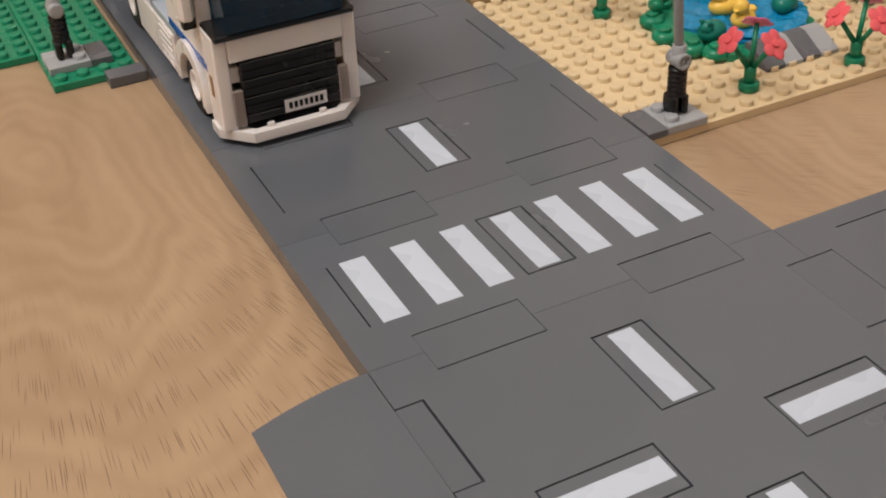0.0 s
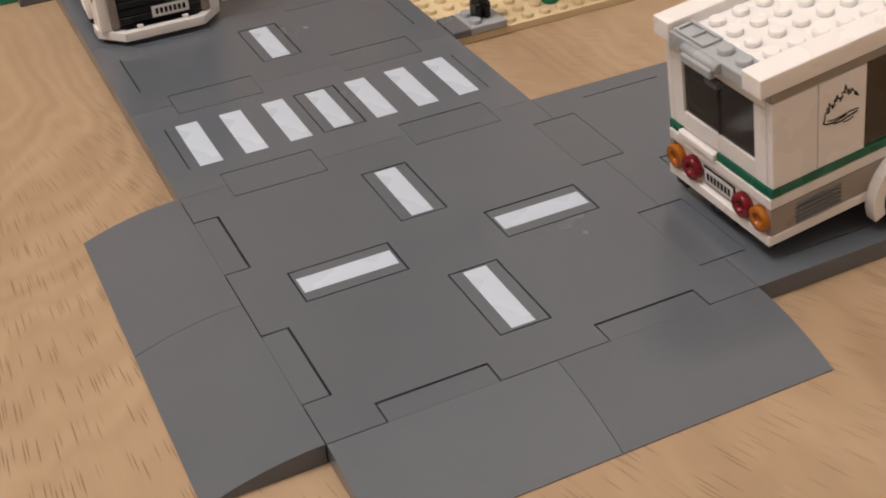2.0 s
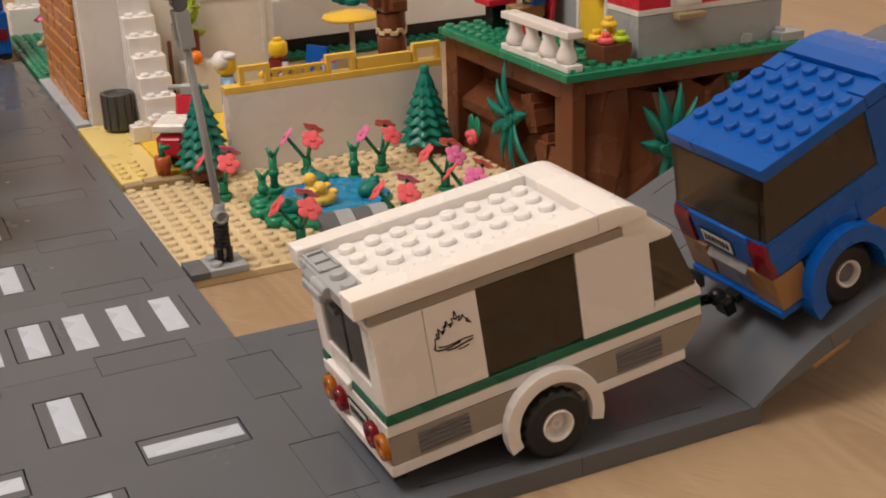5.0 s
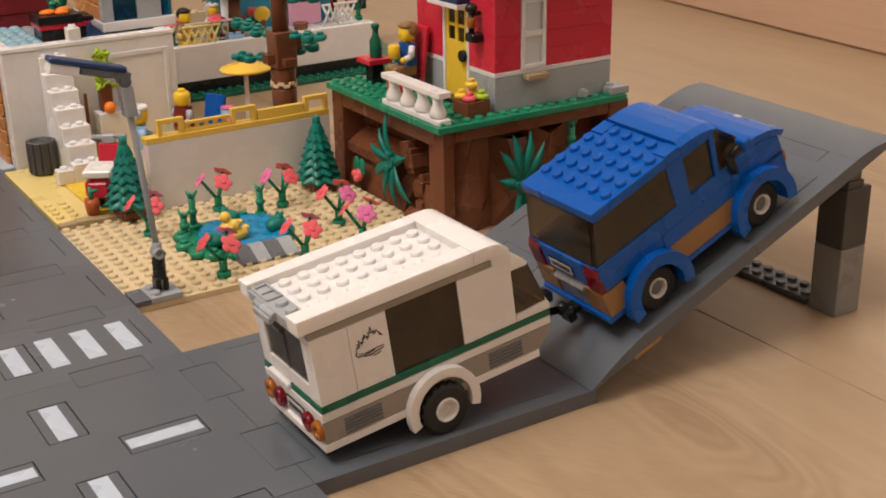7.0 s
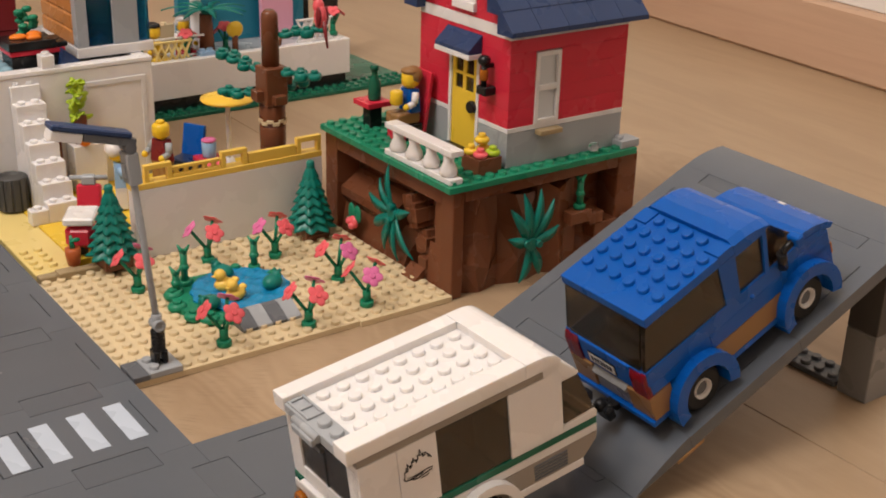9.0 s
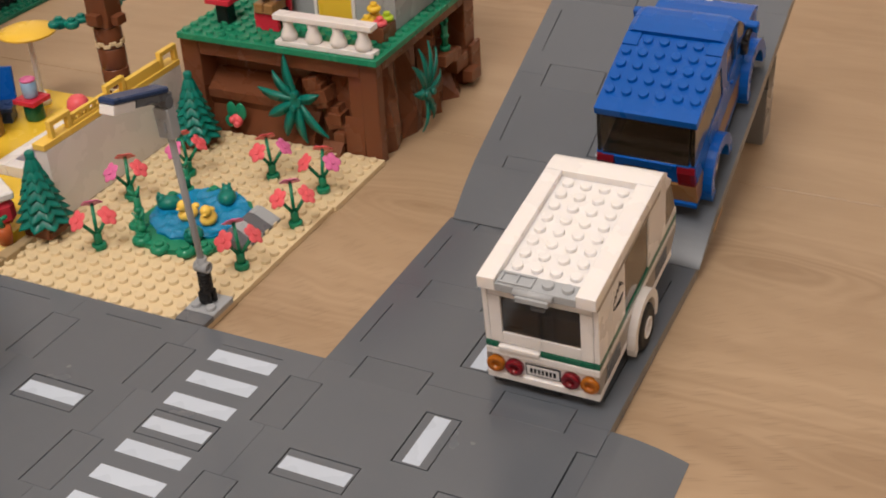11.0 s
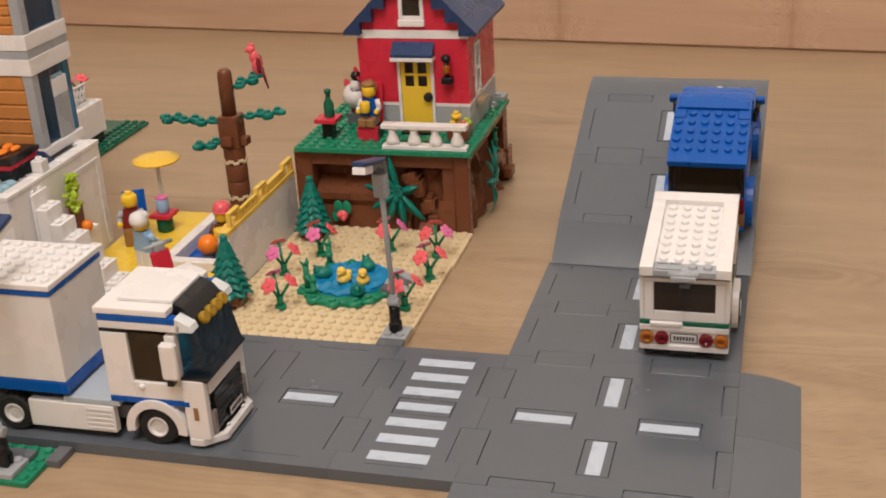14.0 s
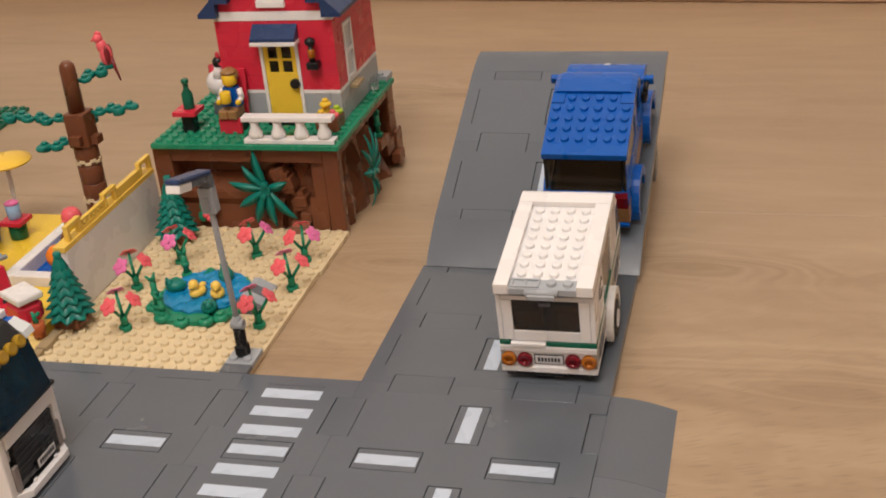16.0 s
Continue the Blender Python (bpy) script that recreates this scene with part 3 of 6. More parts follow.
def caravan(m):
    van = thing("caravan", "white toy caravan with green stripe and smoked windows", "caravan", m)
    # shell: side walls with openings, tail, nose
    for s in (-1, 1):
        y0, y1 = (-3.0, -2.72) if s < 0 else (2.72, 3.0)
        part("side_panel", Shape().box(-6, y0, 2.95, -4.12, y1, 6.33, 0.02), WHITE, van)
        part("side_panel", Shape().box(-4.10, y0, 2.95, -2.12, y1, 6.33, 0.02), WHITE, van)
        sh = Shape()
        sh.prism([(1.74, 2.95), (4.72, 2.95), (4.72, 6.33), (1.74, 6.33)], "y", y0, y1)
        sh.prism([(4.72, 5.72), (5.60, 5.72), (5.72, 5.86), (4.74, 6.78), (3.62, 6.78), (3.62, 6.72), (3.74, 6.33), (4.72, 6.33)], "y", y0, y1)
        sh.prism([(4.72, 2.95), (6.75, 2.95), (6.72, 3.25), (6.62, 3.42), (4.78, 3.32)], "y", y0, y1)
        part("side_wall", sh, WHITE, van)
        pane = part("window_pane", Shape().box(-2.1, y0 + 0.06, 2.97, 1.72, y1 - 0.06, 6.31, 0.02), SMOKE, van, "smoked brown side window")
        part("pane_rail", Shape().box(-2.12, y0 + 0.02, 6.28, 1.74, y1 - 0.02, 6.36, 0.01), SMOKE, pane)
        g = Shape().box(-6.02, y0 - 0.01, 6.36, 3.72, y1 + 0.01, 6.70, 0.02)
        part("grey_strip", g, WGREY, van)
        part("green_stripe", Shape().box(-6.05, min(y0, y1) - 0.01, 2.57, 6.7, max(y0, y1) + 0.01, 2.92, 0.02), DGREEN, van)
        part("lower_wall", Shape().box(-6.1, y0, 2.12, 6.7, y1, 2.54, 0.02), WHITE, van)
        sk = Shape().prism([(-6.1, 1.0), (5.85, 1.0), (6.65, 1.75), (6.7, 2.1), (-6.1, 2.1)], "y", y0, y1)
        skirt = part("skirt", sk, WGREY, van, "grey skirt with vents")
        out = y0 - 0.06 if s < 0 else y1
        for u in (-5.05, 2.9):
            vt = Shape()
            for k in range(5):
                vt.box(u, out, 1.12 + 0.18 * k, u + 1.95, out + 0.06, 1.22 + 0.18 * k, 0.01)
            part("vent", vt, DGREY, skirt)
        part("sill", Shape().box(-6.15, y0 - 0.02, 0.57, 5.85, y1 + 0.02, 0.98, 0.03), WHITE, van)
    # drawing of trees on the side panel, as thin lines
    art = Shape()

    def stroke(pts, r=0.022):
        for (a, b), (c, d) in zip(pts, pts[1:]):
            art.bar((a - 0.03, -3.0, b + 0.13), (c - 0.03, -3.0, d + 0.13), r, 5)

    ridge = [(-3.82, 4.72), (-3.80, 4.98), (-3.70, 4.93), (-3.74, 5.14), (-3.63, 5.08), (-3.65, 5.30), (-3.53, 5.12), (-3.46, 5.18), (-3.50, 5.04), (-3.40, 5.16), (-3.44, 5.30), (-3.34, 5.26), (-3.32, 5.48), (-3.24, 5.28), (-3.16, 5.34), (-3.20, 5.18), (-3.08, 5.34), (-3.12, 5.50), (-3.02, 5.46), (-2.98, 5.74), (-2.90, 5.46), (-2.80, 5.50), (-2.86, 5.32), (-2.74, 5.38), (-2.70, 5.50), (-2.62, 5.34), (-2.54, 5.30), (-2.60, 5.22), (-2.42, 5.10)]
    stroke(ridge, 0.026)
    for a, b in zip(ridge[2::4], ridge[4::4]):
        stroke([a, ((a[0] + b[0]) / 2 + 0.02, (a[1] + b[1]) / 2 - 0.05), b], 0.03)
    stroke([(-3.82, 4.72), (-3.88, 4.60), (-3.76, 4.50), (-3.5, 4.47), (-3.2, 4.50), (-2.9, 4.55)], 0.034)
    stroke([(-3.72, 4.62), (-3.45, 4.56), (-3.1, 4.58), (-2.75, 4.62), (-2.42, 4.6)], 0.026)
    stroke([(-3.45, 4.40), (-3.15, 4.38), (-2.85, 4.44), (-2.45, 4.5)], 0.034)
    stroke([(-3.05, 4.30), (-2.85, 4.29), (-2.62, 4.34)], 0.026)
    part("side_print", art, BLACK, van, "thin black line drawing of trees")
    # floor and inside
    part("chassis", Shape().box(-5.9, -2.7, 0.6, 5.7, 2.7, 1.0).box(-1.2, -2.6, 1.0, 1.2, 2.6, 2.5), DGREY, van)
    part("interior", Shape().box(-5.5, 1.2, 1.02, 4.5, 2.7, 3.6).box(-5.5, -2.6, 1.02, -2.6, 0.6, 2.8).box(2.4, -2.5, 1.02, 4.5, 1, 4.2), GOLD, van, "brown inside furniture")
    for y in (-1.5, 1.5):
        part("bench", Shape().box(-5.3, y - 1.1, 1.02, -4.6, y + 1.1, 4.75, 0.06).box(-4.58, y - 1.1, 1.02, -3.2, y + 1.1, 2.7, 0.06), GOLD, van, "brown bench inside")
    # tail
    for y in (-2.7, 2.06):
        part("tail_post", Shape().box(-6.0, y, 2.95, -5.72, y + 0.64, 6.0, 0.006), WHITE, van)
    for y in (-2.05, 0.005):
        part("tail_door", Shape().box(-6.0, y, 2.95, -5.72, y + 2.045, 3.66, 0.006), WHITE, van)
    part("tail_lintel", Shape().box(-6.0, -2.7, 6.02, -5.72, 2.7, 6.33, 0.02), WHITE, van)
    tw = part("tail_window", Shape().box(-5.92, -2.04, 3.68, -5.8, -0.02, 6.0, 0.02).box(-5.92, 0.02, 3.68, -5.8, 2.04, 6.0, 0.02), SMOKE, van, "pair of smoked tail windows")
    part("window_bar", Shape().box(-5.96, -0.05, 3.68, -5.76, 0.05, 6.0, 0.01), SMOKE, tw)
    part("catch", Shape().box(-6.25, -0.35, 5.75, -6.0, 0.35, 6.0, 0.03), DGREY, tw)
    part("tail_stripe", Shape().box(-6.06, -2.7, 2.57, -5.7, 0.08, 2.92, 0.02), DGREEN, van)
    part("tail_stripe", Shape().box(-6.06, 2.32, 2.57, -5.7, 2.7, 2.92, 0.02), DGREEN, van)
    part("tail_handle", Shape().box(-6.2, 0.1, 2.55, -5.7, 2.3, 2.85, 0.05), WHITE, van)
    part("tail_plate", Shape().box(-6.1, -2.72, 2.12, -5.7, 2.72, 2.54, 0.02), WHITE, van)
    bump = part("tail_bumper", Shape().box(-6.2, -3.0, 0.57, -5.7, 3.0, 1.0, 0.03).box(-6.02, -2.9, 1.0, -5.7, 2.9, 2.1, 0.02), WHITE, van)
    for y, w in ((-2.4, 0.35), (0, 0.95), (2.4, 0.35)):
        part("underrun", Shape().box(-6.1, y - w, 0.2, -5.6, y + w, 0.55), BLACK, bump)
    for y, mat, nm in ((-2.5, TRANSORANGE, "orange"), (-1.5, TRANSRED, "red"), (1.5, TRANSRED, "red"), (2.5, TRANSORANGE, "orange")):
        part("tail_lamp", Shape().at(T3(-6.02, y, 1.55, 0, -90, 0)).lathe(0, 0, [(0.49, 0), (0.49, 0.24), (0.45, 0.3), (0.26, 0.3), (0.22, 0.27), (0.22, 0.12)], 18), mat, van, "clear %s round lamp" % nm)
    number_bars(van, S3(-6.06, 0, 1.55, 0, 0, -90), 1.75, 0.66)
    # roof: rim, sunk studded field, curved front
    rf = Shape()
    for y0, y1 in ((-3.05, -2.05), (2.05, 2.96)):
        rf.box(-6.45, y0, 6.73, 2.77, y1, 7.46, 0.025)
    rf.box(-5.4, -2.1, 6.73, 3.6, 2.1, 7.06, 0.03)
    rf.studs(-5.3, -2, 8, 4, 7.06)
    curve = [(2.78, 7.46), (3.3, 7.46), (3.8, 7.44), (4.05, 7.40), (4.3, 7.30), (4.52, 7.15), (4.72, 6.97), (4.72, 6.80), (2.78, 6.74)]
    rf.prism(curve, "y", -3.05, 2.96)
    rf.prism([(4.60, 6.78), (4.74, 6.76), (5.76, 5.86), (5.55, 5.84)], "y", -2.7, 2.7)
    roof = part("roof", rf, WHITE, van, "white roof with raised rim and studs")
    gr = Shape().box(-6.42, -2.05, 6.73, -5.42, 2.05, 7.2, 0.03).stud(-5.9, -0.5, 7.2).stud(-5.9, -1.5, 7.2)
    gr.box(-6.32, 0.2, 7.2, -6.2, 1.95, 7.32, 0.02).box(-5.6, 0.2, 7.2, -5.48, 1.95, 7.32, 0.02)
    for y in (0.2, 1.0, 1.8):
        gr.box(-6.19, y, 7.2, -5.61, y + 0.15, 7.3, 0.02)
    gr.bar((-6.5, -0.95, 6.98), (-6.5, 1.05, 6.98), 0.2, 12).box(-6.8, -0.8, 6.6, -6.55, 0.9, 6.96, 0.05)
    part("roof_grille", gr, LGREY, roof, "light grey hinge and grille")
    # nose
    nose = Shape().prism([(5.80, 5.82), (6.72, 3.45), (6.55, 3.40), (5.62, 5.78)], "y", -2.7, 2.7)
    part("nose_window", nose, SMOKE, van, "smoked sloping front window")
    for y0, y1 in ((-2.98, -2.8), (2.8, 2.98)):
        part("nose_side_window", Shape().prism([(4.76, 5.68), (5.66, 5.68), (6.55, 3.48), (4.8, 3.38)], "y", y0, y1), SMOKE, van)
    part("nose_wall", Shape().box(6.3, -2.7, 2.1, 6.7, 2.7, 2.56, 0.02).box(6.4, -2.7, 2.93, 6.78, 2.7, 3.4, 0.02).prism([(5.5, 0.6), (5.85, 0.6), (6.68, 1.7), (6.68, 2.1), (6.3, 2.1)], "y", -2.7, 2.7), WHITE, van)
    part("nose_stripe", Shape().box(6.4, -2.7, 2.58, 6.72, 2.7, 2.91, 0.02), DGREEN, van)
    hitch = part("hitch", Shape().box(5.6, -0.5, 0.7, 7.4, 0.5, 1.1).bar((7.2, 0, 0.9), (9.5, 0, 0.62), 0.22).ball(9.55, 0, 0.62, 0.38).box(6.7, -0.8, 0.9, 7.6, 0.8, 1.9, 0.1).box(7.2, -0.9, 0.0, 7.9, 0.9, 0.9, 0.12).box(7.4, -0.45, 1.5, 8.8, 0.45, 2.1, 0.1), BLACK, van, "black towing hitch")
    # wheels in arches
    for s in (-1, 1):
        wheel(van, 0, 3.1 * s, 0.33, 1.28, 0.85, side=s, hub=0.47)
        a, b = (-3.45, -2.98) if s < 0 else (2.98, 3.45)
        part("wheel_arch", arch(Shape(), 0, 0.5, 1.5, 1.98, a, b, -20, 200), WHITE, van)
    return van


def estate_car(m):
    car = thing("estate_car", "blue toy estate car with brown lower panels", "car", m)
    part("chassis", Shape().box(-2.4, -2.4, -0.35, 9.6, 2.4, 0.35), BLACK, car)
    for s in (-1, 1):
        y0, y1 = (-2.95, -2.6) if s < 0 else (2.6, 2.95)
        part("lower_panel", Shape().box(1.5, y0, 0.3, 6.2, y1, 1.55, 0.03), GOLD, car, "brown lower side panel")
        side = Shape().box(1.3, y0, 1.58, 6.4, y1, 2.5, 0.03).box(-2.75, y0, 1.85, 1.28, y1, 2.5, 0.03)
        side.prism([(-2.85, 2.52), (6.4, 2.52), (6.4, 3.36), (-2.78, 3.36)], "y", y0, y1)
        side.prism([(2.75, 3.36), (3.72, 3.36), (3.95, 5.76), (2.85, 5.76)], "y", y0, y1)
        part("side_wall", side, BLUE, car)
        c0, c1 = sorted((1.3 * s, 2.94 * s))
        part("rear_corner", Shape().box(-3.05, c0, 0.3, -1.62, c1, 1.78, 0.03), GOLD, car, "brown rear corner block")
        part("sill", Shape().box(1.5, y0, -0.06, 6.2, y1, 0.27, 0.03), BLUE, car)
        part("side_window", Shape().prism([(-2.76, 3.38), (2.74, 3.38), (2.84, 5.74), (-2.02, 5.74)], "y", y0 + 0.06, y1 - 0.06), SMOKE, car, "smoked long side window")
        door = Shape().prism([(5.52, 3.36), (5.78, 3.36), (6.12, 5.7), (5.84, 5.7)], "y", y0, y1).prism([(3.95, 5.58), (6.1, 5.58), (6.14, 5.76), (3.95, 5.76)], "y", y0, y1)
        d = part("front_door", door, BLUE, car)
        part("door_pane", Shape().prism([(3.74, 3.38), (5.5, 3.38), (5.82, 5.56), (3.93, 5.56)], "y", y0 + 0.14, y1 - 0.14), SMOKE, d)
        part("door_handle", Shape().ball(4.38, y0 if s < 0 else y1, 2.68, 0.15), BLUE, d)
        q0, q1 = sorted((3.1 * s, 3.85 * s))
        mirror = part("door_mirror", Shape().box(7.1, q0, 4.1, 7.6, q1, 4.72, 0.08), BLUE, car)
        part("mirror_arm", Shape().bar((6.55, 3.1 * s, 3.0), (6.5, 3.25 * s, 4.05), 0.26, 10).bar((6.5, 3.25 * s, 4.05), (7.3, 3.4 * s, 4.4), 0.2, 10), BLACK, mirror)
        for u in (0.0, 7.66):
            wheel(car, u, 2.62 * s, 0.02, 1.22, 0.9, side=s, hub=0.45, core=DGREY)
            a, b = (-3.5, -2.55) if s < 0 else (2.55, 3.5)
            part("wheel_arch", arch(Shape(), u, 0.02, 1.46, 2.14, a, b, -18, 198), BLUE, car)
        part("front_wing", Shape().box(8.7, y0, -0.06, 10.0, y1, 2.1, 0.05).box(6.42, y0, 1.8, 10.0, y1, 2.86, 0.05).prism([(6.42, 2.88), (10.0, 2.88), (9.2, 3.28), (8.0, 3.42), (6.42, 3.36)], "y", y0, y1), BLUE, car)
        f0, f1 = sorted((2.2 * s, 2.94 * s))
        part("head_lamp", Shape().box(9.95, f0, 1.25, 10.12, f1, 1.95, 0.04), TRANSORANGE, car, "clear orange front lamp")
        l0, l1 = sorted((1.9 * s, 2.92 * s))
        part("tail_lamp", Shape().prism([(-3.05, 1.82), (-2.7, 1.82), (-2.7, 3.24), (-2.9, 3.24), (-3.05, 2.9)], "y", l0, l1), TRANSRED, car, "clear red tail lamp")
        part("screen_side", Shape().prism([(5.8, 3.4), (7.86, 3.5), (7.9, 3.86), (6.42, 5.6), (6.16, 5.68)], "y", y0 + 0.1, y1 - 0.1), SMOKE, car, "smoked glass beside the windscreen")
    tail = Shape().box(-2.95, -1.86, 1.85, -2.6, 1.86, 3.36, 0.03).box(-2.85, -2.6, 3.0, -2.55, 2.6, 3.36, 0.03)
    part("tail_gate", tail, BLUE, car)
    part("tail_window", Shape().prism([(-2.82, 3.38), (-2.68, 3.38), (-1.94, 5.74), (-2.08, 5.74)], "y", -2.55, 2.55), SMOKE, car, "smoked tail window")
    part("tail_bumper", Shape().box(-3.2, -2.9, -0.06, -1.7, 2.9, 0.27, 0.03), BLUE, car)
    part("step", Shape().prism([(-3.15, 1.36), (-3.15, 1.5), (-2.85, 1.8), (-2.6, 1.8), (-2.6, 0.3), (-2.95, 0.3), (-2.95, 1.36)], "y", -1.24, 1.24), MGREY, car, "grey sloped tail step")
    number_bars(car, S3(-2.99, 0.3, 2.42, 0, 0, -90), 1.9, 0.6)
    part("tow_bar", Shape().box(-3.5, -0.4, -0.2, -2.7, 0.4, 0.2).bar((-3.3, 0, 0), (-3.9, 0, -0.1), 0.25).box(-4.1, -0.45, -0.5, -3.6, 0.45, 0.2, 0.08), BLACK, car)
    rf = Shape().box(-2.05, -3.0, 5.78, 2.95, 3.0, 6.3, 0.03).box(2.9, -2.02, 5.78, 3.94, 2.02, 6.3, 0.02)
    rf.studs(-1.08, -3, 4, 6, 6.3).studs(2.92, -2, 1, 4, 6.3)
    part("roof", rf, BLUE, car, "blue roof with studs")
    # front roof: a piece with canted edges that dips towards the windscreen
    fr = Shape()
    for x0, x1, w0, w1 in ((2.97, 3.96, -2.97, -2.04), (2.97, 3.96, 2.04, 2.97)):
        fr.box(x0, w0, 5.8, x1, w1, 6.36, 0.02)
    top = [(3.97, 6.52, 2.62), (4.8, 6.5, 2.6), (5.5, 6.4, 2.56), (6.1, 6.22, 2.5), (6.46, 6.0, 2.46)]
    vs, fs = [], []
    for x, z, w in top:
        vs += [(x, -2.97, 5.78), (x, -2.97, z - 0.26), (x, -w, z), (x, w, z), (x, 2.97, z - 0.26), (x, 2.97, 5.78)]
    for i in range(len(top) - 1):
        for j in range(6):
            fs.append((6 * i + j, 6 * i + 6 + j, 6 * i + 6 + (j + 1) % 6, 6 * i + (j + 1) % 6))
    fs += [(0, 1, 2, 3, 4, 5), tuple(reversed(range(6 * len(top) - 6, 6 * len(top))))]
    fr.add(vs, fs)
    part("front_roof", fr, BLUE, car, "blue front roof piece with canted edges")
    part("windscreen", Shape().prism([(6.44, 5.76), (8.02, 3.92), (7.9, 3.86), (6.4, 5.62)], "y", -2.8, 2.8), SMOKE, car, "smoked windscreen")
    hood = [(7.92, 3.42), (7.95, 3.82), (8.5, 3.82), (9.3, 3.66), (10.0, 3.36), (10.42, 3.04), (10.2, 2.84), (9.9, 3.02), (9.2, 3.3), (8.5, 3.42)]
    bonnet = part("bonnet", Shape().prism(hood, "y", -2.95, 2.95), BLUE, car, "curved blue bonnet")
    part("badge", Shape().at(T3(10.05, 0, 3.34, 0, 25, 0)).box(-0.1, -0.22, -0.04, 0.1, 0.22, 0.05, 0.01), WHITE, bonnet)
    part("front_bumper", Shape().box(9.7, -2.6, -0.06, 10.15, 2.6, 2.8, 0.05), BLUE, car)
    part("engine_cover", Shape().box(6.7, -2.55, 2.36, 9.68, 2.55, 2.98, 0.05), DBLUE, car)
    part("interior", Shape().box(-2.2, -2.4, 0.4, 6.5, 2.4, 2.2).box(5.9, -2.4, 2.2, 7.3, 2.4, 3.5, 0.1), CHARCOAL, car, "charcoal floor and dashboard inside")
    for y in (-1.25, 1.25):
        part("seat", Shape().box(3.2, y - 0.75, 2.22, 4.9, y + 0.75, 2.7).at(T3(3.5, y, 2.6, 0, -10, 0)).box(-0.2, -0.75, 0, 0.2, 0.75, 2.1), GOLD, car, "brown seat")
    part("steering_wheel", Shape().at(T3(5.5, 1.25, 3.6, 0, -60, 0)).lathe(0, 0, [(0.5, 0), (0.62, 0.06), (0.5, 0.12)], 14), BLACK, car)
    return car


def lorry(m):
    """Local x runs forward, y to the left; z from the road."""
    t = thing("lorry", "white toy lorry with blue stripes and a box body", "lorry", m)
    part("chassis", Shape().box(-26, -2.2, 1.2, -0.8, 2.2, 2.2).box(-10.4, -2.9, 2.6, -6.9, 2.9, 2.85), DGREY, t)
    part("deck", Shape().box(-10.5, -3.0, 2.55, -6.5, 3.0, 2.95, 0.03), PALE, t, "pale grey-blue deck behind the cab")
    for s in (-1, 1):
        lo, hi = sorted((2.45 * s, 3.05 * s))
        tank = part("side_tank", Shape().box(-13.2, lo, 0.55, -7.0, hi, 2.5, 0.06), WHITE, t)
        out = hi if s > 0 else lo - 0.07
        rib = Shape()
        for k in range(5):
            rib.box(-9.0, out, 0.75 + 0.34 * k, -7.15, out + 0.07, 0.93 + 0.34 * k, 0.02)
        part("louvre", rib, WHITE, tank)
        for u in (-4.0, -14.4, -19.5, -23.5):
            wheel(t, u, 2.55 * s, 1.32, 1.32, 1.0, side=s, hub=0.52, dish=0.2, core=WHITE)
        a, b = sorted((2.35 * s, 3.25 * s))
        part("wheel_arch", arch(Shape(), -4.0, 1.25, 1.52, 2.1, a, b, -8, 188), WHITE, t)
        wall = Shape().box(-7.0, lo, 3.4, -5.2, hi, 7.95, 0.04).box(-5.2, lo, 3.4, -1.9, hi, 4.55, 0.04).box(-2.6, lo, 4.55, -1.9, hi, 7.95, 0.04)
        w = part("cab_side", wall, WHITE, t)
        part("door_knob", Shape().ball(-4.6, 3.08 * s, 4.25, 0.2), WHITE, w)
        part("blue_stripe", Shape().box(-7.0, lo - 0.005, 3.0, -1.5, hi + 0.005, 3.38, 0.02), BLUE, t)
        part("roof_stripe", Shape().box(-7.0, lo - 0.01, 8.75, -1.75, hi + 0.01, 9.15, 0.02), BLUE, t)
        part("black_strip", Shape().box(-7.0, lo + 0.02, 7.97, -5.0, hi - 0.02, 8.2, 0.02), BLACK, t)
        # smoked tint puts the dark of the cab's inside into the pane
        part("side_window", Shape().box(-5.15, lo + 0.2, 4.57, -2.65, hi - 0.2, 7.93, 0.02), SMOKE, t, "smoked pane standing in for the dark cab inside")
        part("corner_post", Shape().box(-1.9, lo, 0.7, -0.4, hi, 4.9, 0.06), WHITE, t)
        mk = part("side_marker", Shape().box(-1.3, hi if s > 0 else lo - 0.04, 2.1, -0.98, hi + 0.04 if s > 0 else lo, 3.0, 0.01), GOLD, t)
        mir = part("wing_mirror", Shape().box(-2.75, min(3.15 * s, 3.75 * s), 5.2, -1.65, max(3.15 * s, 3.75 * s), 7.7, 0.14), WHITE, t, "white wing mirror")
        part("mirror_arm", Shape().box(-2.55, min(2.8 * s, 3.6 * s), 4.7, -2.1, max(2.8 * s, 3.6 * s), 5.2, 0.06), BLACK, mir)
        part("head_lamp", Shape().box(-0.42, min(2.08 * s, 2.5 * s), 0.85, -0.2, max(2.08 * s, 2.5 * s), 2.5, 0.03), LAMPGREY, t, "clear smoky front lamp")
        part("roof_lamp", Shape().prism([(-1.7, 8.3), (-0.6, 8.3), (-0.75, 8.7), (-1.7, 9.2)], "y", min(2.1 * s, 3.05 * s), max(2.1 * s, 3.05 * s)), FROST, t, "clear roof corner lamp")
    part("cab_rear", Shape().box(-7.0, -2.45, 3.0, -6.6, 2.45, 9.1, 0.04), WHITE, t)
    part("cab_floor", Shape().box(-6.6, -2.45, 2.7, -0.6, 2.45, 3.4, 0.03), WHITE, t)
    part("seat", Shape().box(-6.0, -2.0, 3.45, -4.8, 2.0, 6.2).box(-4.78, -1.9, 3.45, -3.2, 1.9, 4.3), GOLD, t, "brown seat in the cab")
